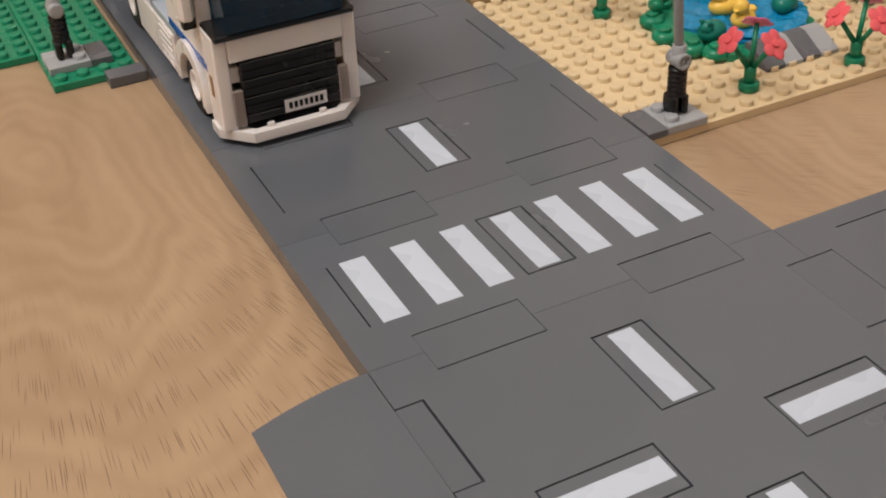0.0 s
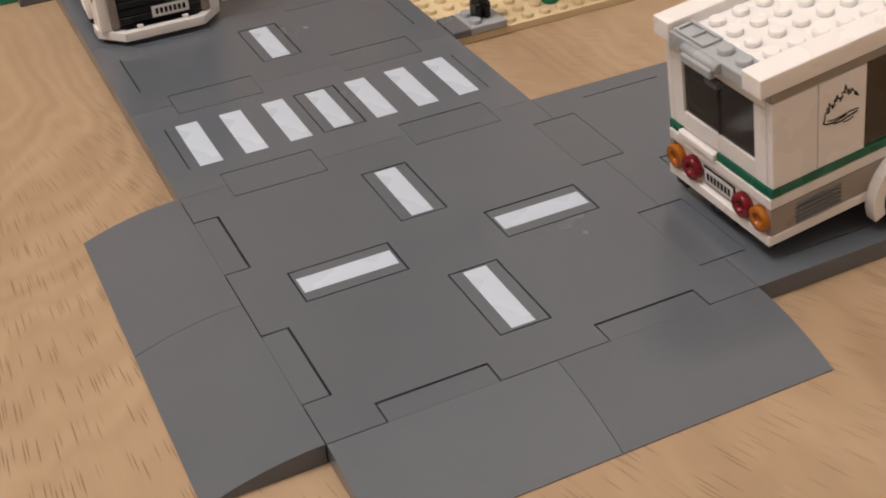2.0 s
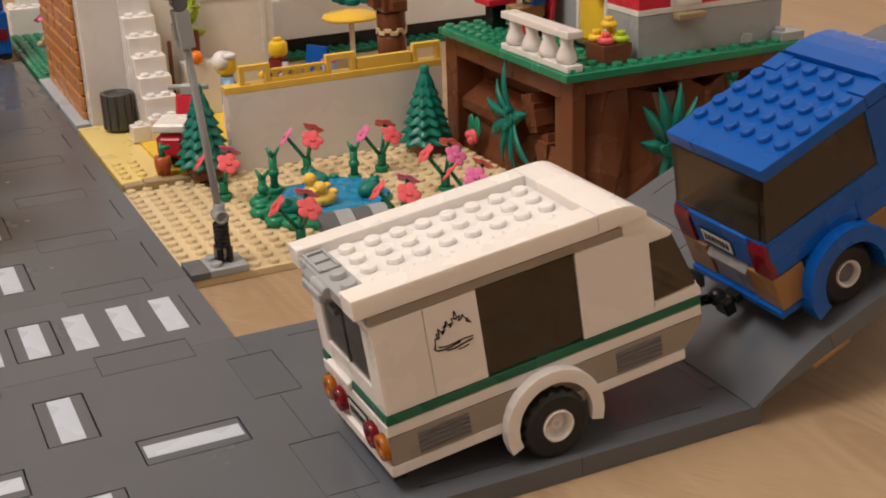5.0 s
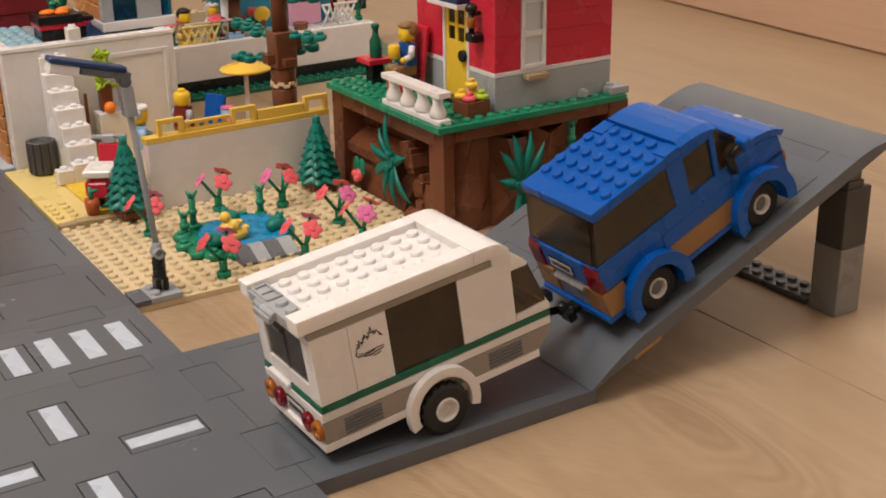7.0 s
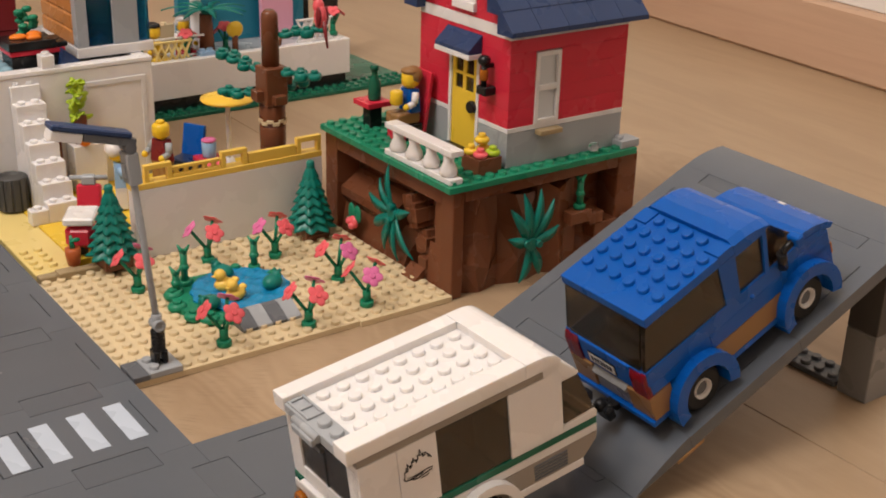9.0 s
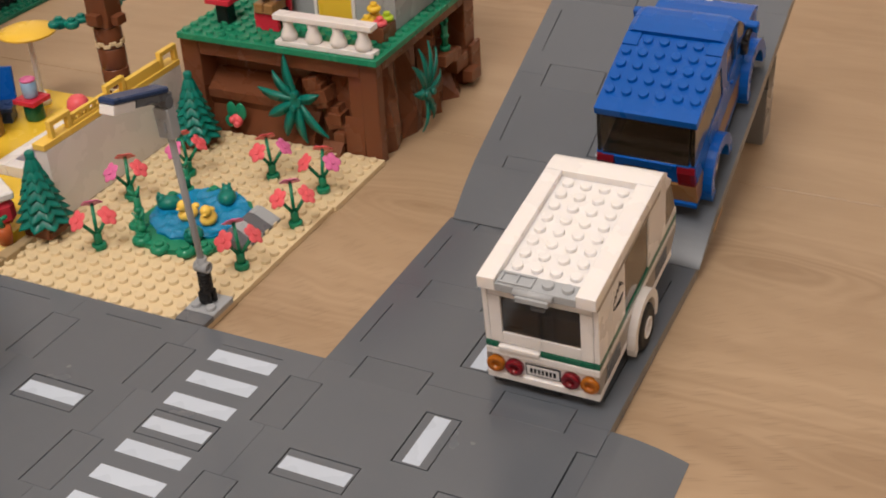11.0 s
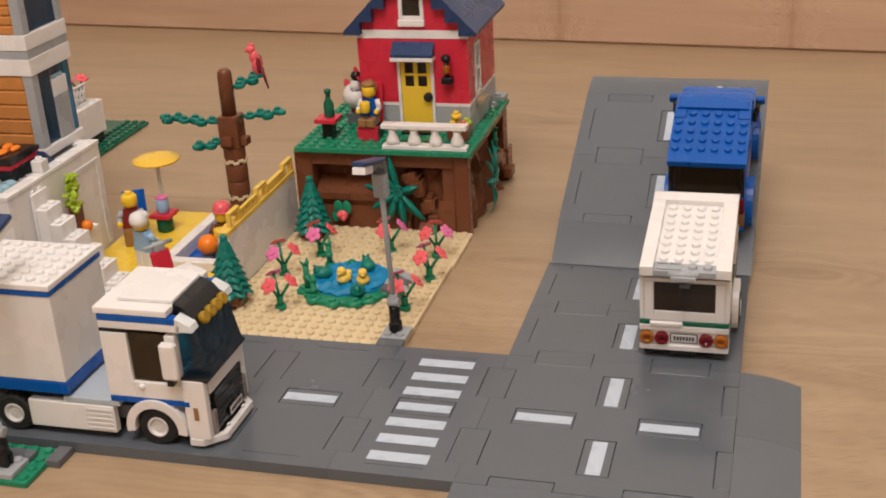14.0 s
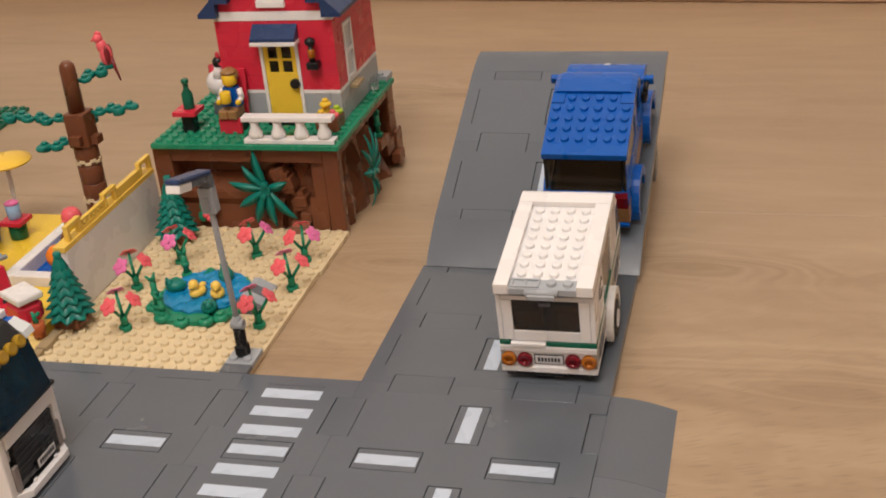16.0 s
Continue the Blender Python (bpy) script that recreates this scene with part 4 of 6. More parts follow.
    # added charcoal sheets stand in for the shade inside the cab
    part("cab_lining", Shape().box(-6.58, -2.4, 3.42, -6.3, 2.4, 8.2, 0.02).box(-6.28, -2.4, 7.98, -2.7, 2.4, 8.2, 0.02), CHARCOAL, t, "dark sheets for the shade inside the cab")
    roof = part("cab_roof", Shape().box(-7.2, -3.05, 9.2, -2.2, 3.05, 9.65, 0.04), WHITE, t, "white flat cab roof")
    part("roof_tile", Shape().box(-6.0, -2.0, 9.655, -2.2, 2.05, 9.9, 0.03), WHITE, roof)
    part("roof_course", Shape().box(-7.0, -3.05, 8.22, -1.4, 3.05, 8.72, 0.04), WHITE, t)
    beacon = part("visor", Shape().prism([(-2.2, 9.7), (-1.55, 9.45), (-0.55, 8.35), (-1.2, 8.3), (-2.2, 8.8)], "y", -2.05, 2.05), BLACK, t, "black sloping visor")
    for k in range(4):
        part("spot_lamp", Shape().at(T3(-0.68, -1.35 + 0.9 * k, 8.5, 0, 62, 0)).lathe(0, 0, [(0.42, 0), (0.42, 0.25), (0.3, 0.42), (0.15, 0.3)], 12), TRANSYELLOW, beacon, "yellow round spot lamp")
    part("windscreen", Shape().prism([(-1.6, 8.25), (-0.75, 8.2), (0.0, 5.1), (-0.35, 4.9), (-2.3, 4.9), (-2.5, 8.0)], "y", -2.42, 2.42), NAVY, t, "clear blue wraparound windscreen")
    part("windscreen_sill", Shape().box(-2.2, -3.0, 4.75, -0.1, 3.0, 5.05, 0.08), BLACK, t)
    front = part("front_panel", Shape().box(-0.8, -2.45, 3.7, -0.3, 2.45, 4.75, 0.05), WHITE, t)
    grille = Shape()
    for k in range(7):
        grille.box(-0.75, -2.05, 0.95 + 0.39 * k, -0.22 - 0.04 * (k % 2), 2.05, 1.31 + 0.39 * k, 0.04)
    part("grille", grille, BLACK, t, "black ribbed grille")
    number_bars(t, S3(-0.14, 0.5, 1.35, 0, 0, 90), 1.9, 0.6)
    bum = Shape()
    pl = [(-1.8, -3.15), (-0.9, -3.15), (0.3, -2.0), (0.3, 2.0), (-0.9, 3.15), (-1.8, 3.15)]
    inn = [(-1.8, -2.7), (-1.05, -2.7), (-0.1, -1.8), (-0.1, 1.8), (-1.05, 2.7), (-1.8, 2.7)]
    for k in range(5):
        bum.prism([pl[k], pl[k + 1], inn[k + 1], inn[k]], "z", 0.28, 0.72)
    bum.box(-0.1, -1.3, 0.7, 0.05, -1.0, 0.9, 0.02).box(-0.1, 1.0, 0.7, 0.05, 1.3, 0.9, 0.02)
    part("bumper", bum, WHITE, t, "white angular front bumper")
    # box body
    box = part("box_body", Shape().box(-27, -3.15, 4.05, -10.0, 3.15, 10.1, 0.06), WHITE, t, "white box body")
    part("box_base", Shape().box(-27.05, -3.2, 3.2, -9.95, 3.2, 4.02, 0.04), BLUE, box)
    part("box_stripe", Shape().box(-27.05, -3.2, 10.12, -9.95, 3.2, 10.5, 0.03), BLUE, box)
    part("box_lid", Shape().box(-27.1, -3.25, 10.52, -9.9, 3.25, 10.92, 0.04).studs(-27, -3, 17, 6, 10.92), WHITE, box, "white studded lid")
    return t


caravan(S3(15.28, -4.1, 1.79) @ pose(0, 0, 0, 0, -7.7, 0))
estate_car(RAMP @ S3(6.05, -4.2, 2.0))
lorry(S3(-4.25, 23.5, 0.8, 0, 0, -90))


# ---- street lamps ----
def street_lamp(m, base=LGREY):
    t = thing("street_lamp", "grey street lamp with black ribbed foot", "street lamp", m, "street lamps")
    lean = pose(0, 0, 3 * U, 0, -5.0, 0) @ pose(0, 0, -3 * U)
    part("base", Shape().box(-1, -1, 0, 1, 1, 0.4).stud(-0.55, -0.5, 0.4).stud(-0.55, 0.5, 0.4), base, t)
    part("kerb", Shape().box(-2, -1, 0, -1.02, 1, 0.36, 0.03), DGREY, t)
    ft = Shape().box(-0.42, -0.42, 0.4, -0.08, 0.42, 1.3, 0.1).box(0.08, -0.42, 0.4, 0.42, 0.42, 1.3, 0.1)
    ft.lathe(0, 0, [(0.34, 1.2)] + [(r, 1.22 + 0.22 * k + d) for k in range(6) for r, d in ((0.34, 0), (0.41, 0.05), (0.41, 0.16), (0.34, 0.2))], 14)
    part("foot", ft, BLACK, t, "black ribbed foot")
    part("joint", Shape().at(T3(0, 0, 2.85, 90, 0, 0)).lathe(0, 0, [(0.22, -0.42), (0.36, -0.42), (0.36, 0.42), (0.22, 0.42), (0.2, 0.3)], 14).at(T3(0, 0, 0)).cyl(0, 0, 2.6, 3.5, 0.3), LGREY, t)
    part("pole", Shape().cyl(0, 0, 3.4, 11.6, 0.2, 12), LGREY, t, m=lean)
    part("clip", Shape().box(-0.35, -0.5, 11.5, 0.35, 0.5, 13.3, 0.06).box(-0.5, -0.18, 11.9, -0.3, 0.18, 12.7, 0.04), LGREY, t, m=lean)
    arm = part("arm", Shape().bar((0, -0.5, 13.6), (0, 0.5, 13.6), 0.32).bar((0, 0, 13.3), (0, 0, 13.7), 0.2).at(T3(0, 0, 13.7, 0, 20, 0)).box(-2.6, -0.45, 0.0, 0.3, 0.45, 0.45, 0.06), DGREY, t, m=lean)
    head = part("head", Shape().at(T3(0, 0, 13.7, 0, 20, 0)).box(-4.4, -0.5, 0.42, 0.0, 0.5, 0.75, 0.08), DBLUE, t, "dark blue flat lamp head", lean)
    part("lens", Shape().at(T3(0, 0, 13.7, 0, 20, 0)).box(-4.35, -0.46, -0.12, -2.65, 0.46, 0.4, 0.05), WHITE, head)
    return t


street_lamp(S3(10.15, 17.0, 0.42))
single("base_plate", Shape().box(-4, 0, 0, 0, 12, 0.4).studs(-4, 0, 4, 12, 0.4, lambda x, y: -4 < x < -1 and 1 < y < 3).box(-7, 4, 0.0, -4.02, 12, 0.39).studs(-7, 4, 3, 8, 0.39), GREEN, "green studded plate beside the road", "plate", S3(-8.3, 34.3, 0.01))
single("kerb_block", Shape().box(0, 0, 0, 1.8, 1, 0.55), DGREY, "dark grey kerb block at the road edge", "block", S3(-9.9, 33.4, 0.0))
street_lamp(S3(-11.2, 36.3, 0.42, 0, 0, 180))

# ---- garden ----
garden = thing("garden_base", "tan studded sand base plate beside the road", "base plate", S3(8.1, 16.1, 0), kind="structure")
part("plate", Shape().box(0, 0, 0.0, 14.98, 16, 0.4, 0.03), TAN, garden)
part("plate", Shape().box(15, -0.18, 0.0, 22, 16, 0.41, 0.03), TAN, garden)
single("stud_field", Shape().studs(0, 0, 22, 16, 0.4, lambda x, y: (6.5 < x < 13.3 and 4.2 < y < 10.4), n=12), TAN, "tan round studs covering the sand base plate", "studs", S3(8.1, 16.1, 0), kind="stuff")


def flower(m, heads, label):
    """A forked stem on a round foot, with flat five-petalled blooms."""
    t = thing("flower", label, "flower", m, "garden flowers")
    st = Shape().cyl(0, 0, 0, 0.4, 0.46).cyl(0, 0, 0.4, 1.15, 0.27)
    for a, lean, ln, c in heads:
        d = Vector((math.cos(radians(a)) * math.sin(radians(lean)), math.sin(radians(a)) * math.sin(radians(lean)), math.cos(radians(lean))))
        p0 = Vector((0, 0, 0.9)) + d * 0.1
        st.bar(p0, p0 + d * ln, 0.13, 8, 0.11)
    stem = part("stem", st, GREEN, t)
    for a, lean, ln, c in heads:
        fl = Shape()
        for k in range(5):
            fl.at(T3(0, 0, 0, 0, 0, 72 * k)).ball(0.37, 0, 0.05, 0.36, 0.32, 0.07, 10, 6)
        fl.at(T3(0, 0, 0)).cyl(0, 0, 0.0, 0.2, 0.2, 8)
        turn = T3(0, 0, 0.9, 0, 0, a) @ T3(0, 0, 0, 0, lean, 0) @ T3(0, 0, ln + 0.1, 0, 14, 0)
        bloom = Shape()
        bloom.v, bloom.f, bloom.s, bloom.m = [tuple(turn @ Vector(p)) for p in fl.v], fl.f, fl.s, fl.m
        part("bloom", bloom, CORAL if c == "r" else PINK, t, "red bloom" if c == "r" else "pink bloom")
    return t


FLOWERS = [
    (14.5, 17.6, 0, "rpr"), (20.0, 17.1, -8, "rpr"), (24.6, 17.7, -25, "rrp"), (25.0, 21.9, 0, "rrp"),
    (23.4, 27.7, 5, "prr"), (19.1, 29.4, -8, "prr"), (13.2, 27.4, -5, "rpr"),
]
for x, y, a, cs in FLOWERS:
    flower(S3(x, y, 0.42), [(a + (170, 45, -78)[k], (35, 27, 33)[k], (1.85, 1.95, 1.8)[k], c) for k, c in enumerate(cs)], "green stem with " + ("red and pink" if "p" in cs else "red") + " blooms on the sand")

PX, PY = 17.9, 23.3
pond = thing("pond", "blue clear water with green rim pieces and grey stones", "pond", S3(PX, PY, 0.4))
rng = random.Random(4)


def blob(r, wave, n=30):
    return [(r * math.cos(2 * math.pi * k / n) * (1 + wave * math.sin(3.1 * k)), r * math.sin(2 * math.pi * k / n) * (1 + wave * math.cos(5 * k))) for k in range(n)]


part("bank", Shape().prism(blob(3.85, 0.05), "z", 0, 0.36), GREEN, pond, "green rounded bank")
wt = Shape().at(T3(0.62, 0.1, 0)).prism(blob(3.18, 0.06), "z", 0.36, 0.5)
rings, spokes = 14, 44
wave = [(3.14 * j / rings * math.cos(2 * math.pi * i / spokes), 3.14 * j / rings * math.sin(2 * math.pi * i / spokes)) for j in range(1, rings + 1) for i in range(spokes)]
tops = [(x, y, 0.58 + (0.15 * math.sin(3.6 * x + 1.3 * math.sin(2.1 * y)) * math.cos(4.1 * y + math.sin(3 * x)) + 0.03 * rng.random()) * (1 if k < spokes * (rings - 1) else -0.8)) for k, (x, y) in enumerate(wave)]
faces = [(j * spokes + i, (j + 1) * spokes + i, (j + 1) * spokes + (i + 1) % spokes, j * spokes + (i + 1) % spokes) for j in range(rings - 1) for i in range(spokes)]
wt.add(tops, faces + [tuple(range(spokes))], True)
part("water", wt, WATER, pond, "clear rippled blue water")
for a, r in ((178, 3.75), (205, 3.8), (222, 3.75), (150, 3.75), (250, 3.6), (120, 3.7), (60, 3.6), (15, 3.6)):
    x, y = r * math.cos(radians(a)), r * math.sin(radians(a))
    part("bush", Shape().cyl(x, y, 0, 0.6, 0.62, 14, 0.18).cyl(x, y, 0.55, 0.78, 0.3), GREEN, pond)
for a, x, y in ((30, 2.5, -0.8), (200, -2.3, -1.5), (120, 0.5, 2.4)):
    fr = Shape().at(T3(x, y, 0.5, 0, 0, a)).ball(0, 0, 0.38, 0.8, 0.62, 0.5, 12, 7).ball(0.45, 0, 0.7, 0.36, 0.38, 0.34, 8, 6).ball(0.6, 0.2, 1.0, 0.12).ball(0.6, -0.2, 1.0, 0.12)
    part("rock_plant", fr, PINE, pond, "dark green smooth lump")
for k in range(4):
    x = -1.7 + 1.02 * k
    part("stone", Shape().prism([(-4.9, 0.02), (-3.2, 0.02), (-3.2, 0.85), (-3.6, 0.85), (-4.9, 0.2)], "x", x, x + 0.98), DGREY if k % 2 == 0 else LGREY, pond, "grey sloped stone")
for x, y, a in ((17.55, 23.55, 165), (17.5, 21.95, 200)):
    dk = Shape().ball(0, 0, 0.34, 0.62, 0.46, 0.36, 14, 8).ball(0.26, 0, 0.92, 0.33, 0.32, 0.33, 14, 8).ball(0.57, 0, 0.86, 0.15, 0.15, 0.06, 8, 5).ball(-0.55, 0, 0.56, 0.22, 0.24, 0.16, 8, 5).ball(0.1, 0, 0.62, 0.3, 0.28, 0.25)
    single("toy_duck", dk, LYELLOW, "small yellow toy duck on the blue pond", "toy duck", S3(x, y, 0.98, 0, 0, a) @ Matrix.Scale(1.2, 4), "ducks on the pond")


def shoot(m, h=2.2):
    sh = Shape().cyl(0, 0, 0, 0.35, 0.42).bar((0, 0, 0.3), (0, 0, h), 0.24)
    for a in (0, 120, 240):
        sh.at(T3(0, 0, h - 0.1, 0, 0, a)).bar((0, 0, 0), (0.45, 0, 0.55), 0.2, 8, 0.06)
    sh.at(T3(0, 0, 0)).ball(0, 0, h * 0.55, 0.34, 0.34, 0.3)
    return single("plant_shoot", sh, GREEN, "green forked toy plant shoot", "plant", m, "plant shoots")


shoot(S3(15.9, 26.1, 0.76), 2.3)
shoot(S3(14.9, 25.2, 0.7), 1.4)
shoot(S3(20.9, 26.0, 0.74), 1.9)


def pine(m):
    t = thing("pine_tree", "dark green toy pine tree on brown base", "tree", m, "pine trees")
    part("trunk", Shape().box(-1, -1, 0, 1, 1, 0.9).box(-0.8, -1.1, 0, 0.7, 1.15, 0.5), BROWN, t)
    cr = Shape()
    tiers, lobes = 7, 9
    for k in range(tiers):
        f = k / tiers
        r, z = 1.62 * (1 - f) ** 0.8 + 0.28, 0.95 + 4.25 * f
        n = lobes * 4
        ring = []
        for rad, up in ((0.42, -0.1), (0.8, -0.08), (1.0, -0.02), (0.96, 0.1), (0.6, 0.5), (0.3, 0.8)):
            for i in range(n):
                tip = 0.5 + 0.5 * math.cos(2 * math.pi * (i / 4 + 0.5 * (k % 2)))
                q = r * rad * (1 - 0.26 * (1 - tip) * (rad > 0.7))
                ring.append((q * math.cos(2 * math.pi * i / n), q * math.sin(2 * math.pi * i / n), z + up - 0.16 * tip * (rad > 0.7)))
        cr.at(T3(0, 0, 0, 0, 0, 17 * k)).add(ring, [(j * n + i, j * n + (i + 1) % n, (j + 1) * n + (i + 1) % n, (j + 1) * n + i) for j in range(5) for i in range(n)], True)
    cr.at(T3(0, 0, 0)).cyl(0, 0, 5.0, 5.75, 0.3, 10, 0.1)
    part("crown", cr, PINE, t, "tiered dark green crown")
    return t


pine(S3(27.5, 29.8, 0.42))
pine(S3(13.3, 31.6, 0.75))

# ---- white fence wall with yellow top ----
fence = thing("garden_wall", "white toy panel wall with yellow top rail", "wall", S3(15.2, 32.1, 0.42))
part("panel", Shape().box(0, 0, 0, 14.6, 1, 5.0, 0.03), WHITE, fence)
rail = part("top_rail", Shape().box(-0.1, 0, 5.02, 14.6, 1, 5.45, 0.03), LYELLOW, fence, "yellow top plate")
for x0 in (0.9, 6.6, 12.6):
    part("bracket", Shape().box(x0, 0.1, 5.46, x0 + 0.35, 0.5, 6.3, 0.03).box(x0 + 1.65, 0.1, 5.46, x0 + 2.0, 0.5, 6.3, 0.03).box(x0, 0.1, 6.3, x0 + 2.0, 0.5, 6.65, 0.03), LYELLOW, rail)
lat = Shape().box(2.95, 0.1, 5.46, 6.5, 0.4, 5.7, 0.02).box(2.95, 0.1, 6.05, 6.5, 0.4, 6.25, 0.02)
for k in range(5):
    lat.bar((3.0 + 0.7 * k, 0.25, 5.6), (3.5 + 0.7 * k, 0.25, 6.15), 0.12, 6).bar((3.5 + 0.7 * k, 0.25, 5.6), (3.0 + 0.7 * k, 0.25, 6.15), 0.12, 6)
lat.box(8.7, 0.1, 5.46, 12.5, 0.5, 6.2, 0.03)
part("lattice", lat, LYELLOW, rail)

# ---- brown rock with the red house ----
HX, HY = 30.1, 16.1
rock = thing("rock_base", "dark brown brick rock with caves and slopes", "rock", S3(HX, HY, 0) @ Matrix.Diagonal((1, 1, 0.937, 1)), kind="structure")
part("core", Shape().box(2.4, 2.0, 0, 15.6, 15.4, 8.0), BROWN, rock)
for x0, y0, x1, y1 in ((0, 0, 0.9, 1.3), (0, 14.4, 2, 16), (14.2, 0, 16, 2), (14, 14, 16, 16)):
    part("corner_pillar", Shape().box(x0, y0, 0.02, x1, y1, 8.1, 0.06), BROWN, rock)
part("lintel", Shape().box(0.02, 1.32, 6.75, 2.6, 14.38, 8.1, 0.05), BROWN, rock)
part("lintel", Shape().box(0.92, 0.02, 7.15, 14.18, 1.3, 8.1, 0.05), BROWN, rock)


def facets(rnd, nu, nv, width, height, jag, lean):
    """A moulded rock panel: coarse, uneven facets leaning back towards the top; u along, v up."""
    pts = []
    for j in range(nv + 1):
        for i in range(nu + 1):
            f = j / nv
            u = width * (i + (rnd.uniform(-0.35, 0.35) if 0 < i < nu else 0)) / nu
            v = height * (f + (rnd.uniform(-0.3, 0.3) / nv if 0 < j < nv else 0)) * (1 + (rnd.uniform(-0.12, 0.06) if j == nv else 0))
            out = lean * f + jag * rnd.uniform(-0.5, 0.5) + (0.9 * jag if i in (0, nu) else -0.5 * jag * (i % 2))
            pts.append((u, out, v))
    faces = []
    for j in range(nv):
        for i in range(nu):
            a, b, c, d = j * (nu + 1) + i, j * (nu + 1) + i + 1, (j + 1) * (nu + 1) + i + 1, (j + 1) * (nu + 1) + i
            faces += [(a, b, c), (a, c, d)] if rnd.random() < 0.5 else [(a, b, d), (b, c, d)]
    back = [(u, 2.4, v) for u, w, v in pts]
    k = len(pts)
    for i in range(nu):
        t = nv * (nu + 1) + i
        faces.append((t, t + 1, k + t + 1, k + t))
    for j in range(nv):
        l, r = j * (nu + 1), j * (nu + 1) + nu
        faces += [(l, l + nu + 1, k + l + nu + 1, k + l), (r + nu + 1, r, k + r, k + r + nu + 1)]
    return pts + back, faces


rng = random.Random(23)
for x0, w, h, lean, nu, nv in ((0.85, 3.4, 7.1, 0.45, 3, 3), (4.1, 3.8, 6.6, 0.7, 3, 3), (7.7, 3.4, 7.1, 0.5, 3, 3), (10.9, 3.4, 4.2, 1.4, 3, 2)):
    vs, fs = facets(rng, nu, nv, w, h, 0.55, lean)
    part("rock_panel", Shape().add([(x0 + u, 0.1 + o, v) for u, o, v in vs], fs), BROWN, rock, "moulded angular rock panel")
# front: a broad sloped slab under a dark hollow, jagged small bricks beside it
part("front_slope", Shape().prism([(0.3, 0), (2.5, 0), (2.5, 4.9), (2.0, 4.9), (0.35, 3.75), (0.35, 3.1), (0.75, 2.4)], "y", 7.6, 14.36), BROWN, rock, "broad sloped slab")
part("front_slope", Shape().prism([(-0.1, 0), (2.5, 0), (2.5, 2.6), (1.5, 2.6), (0.3, 1.2)], "y", 5.6, 7.58), BROWN, rock)
vs, fs = facets(rng, 3, 3, 3.5, 6.6, 0.7, 0.9)
part("rock_panel", Shape().add([(0.9 + o, 5.75 - u, v) for u, o, v in vs], fs), BROWN, rock)
for k in range(12):
    f = k / 11
    y, z = 5.6 - 3.0 * f + rng.uniform(-0.35, 0.35), 5.9 - 5.2 * f + rng.uniform(-0.4, 0.4)
    a = rng.uniform(0.35, 0.62)
    part("brick", Shape().at(T3(0.75 + rng.uniform(-0.3, 0.3), y, max(z, 0.62), rng.choice((0, 0, 20, -14)), 0, rng.choice((0, 0, 8)))).box(-0.5, -a, -a * 0.9, 1.2, a, a * 0.9), BROWN, rock)
part("front_block", Shape().box(0.35, 1.32, 0.02, 2.4, 2.5, 6.7, 0.08).prism([(0.1, 0.02), (0.34, 0.02), (0.34, 3.4), (0.2, 2.6)], "y", 1.4, 2.9), BROWN, rock)
part("round_brick", Shape().at(T3(0.5, 5.7, 5.4, 0, 90, 0)).cyl(0, 0, 0, 2.0, 0.62), BROWN, rock)
part("foot_slope", Shape().prism([(-0.9, 0.42), (0, 0.42), (0, 1.3)], "y", 3.0, 4.6), BROWN, rock)
part("brick", Shape().box(9.7, -0.5, 3.6, 11.6, 1.6, 4.55), BROWN, rock)
part("brick", Shape().box(11.62, -0.3, 3.2, 12.9, 1.6, 4.1), BROWN, rock)
part("brick", Shape().box(12.2, -0.2, 1.9, 14.3, 1.6, 3.18), BROWN, rock)
part("brick", Shape().box(13.4, -0.9, 0.7, 14.9, -0.02, 1.7), BROWN, rock)
part("brick", Shape().box(14.6, -0.35, 0.02, 16.3, -0.01, 3.4), BROWN, rock)
lawn = single("terrace_plate", Shape().box(-0.6, -0.4, 7.62, 15.5, 15.7, 8.05, 0.03).studs(-0.5, -0.3, 16, 16, 8.05, lambda x, y: 4.6 < x < 14.7 and 0.6 < y < 10.8), GREEN, "green studded plate on the brown rock", "plate", S3(HX, HY, 0.0), kind="structure")


def fern(m, fan):
    t = thing("fern", "teal green toy palm leaf cluster", "plant", m, "fern leaves")
    for turn, r in fan:
        lf = Shape()
        rows = 7
        pts = []
        for i in range(rows + 1):
            f = i / rows
            w = 0.36 * math.sin(math.pi * min(1, f * 0.9 + 0.1)) ** 0.8 + 0.04
            pts.append((0.25 + r * f, w, 0.25 + 0.42 * math.sin(math.pi * f * 0.8) - 0.3 * f * f))
        for s in (1, -1):
            vs = [(x, 0, z + 0.08) for x, w, z in pts] + [(x, s * w, z) for x, w, z in pts] + [(x, 0, z - 0.06) for x, w, z in pts]
            q = rows + 1
            fc = []
            for i in range(rows):
                fc += [(i, i + 1, q + i + 1, q + i), (q + i, q + i + 1, 2 * q + i + 1, 2 * q + i)]
            lf.add(vs, fc, True)
        part("leaf", lf, PINE, t, m=pose(0, 0, 0, 0, 0, turn))
    part("centre", Shape().cyl(0, 0, 0, 0.55, 0.45).cyl(0.55, 0, 0.2, 0.75, 0.26).cyl(-0.5, 0.2, 0.2, 0.75, 0.26), PINE, t)
    return t


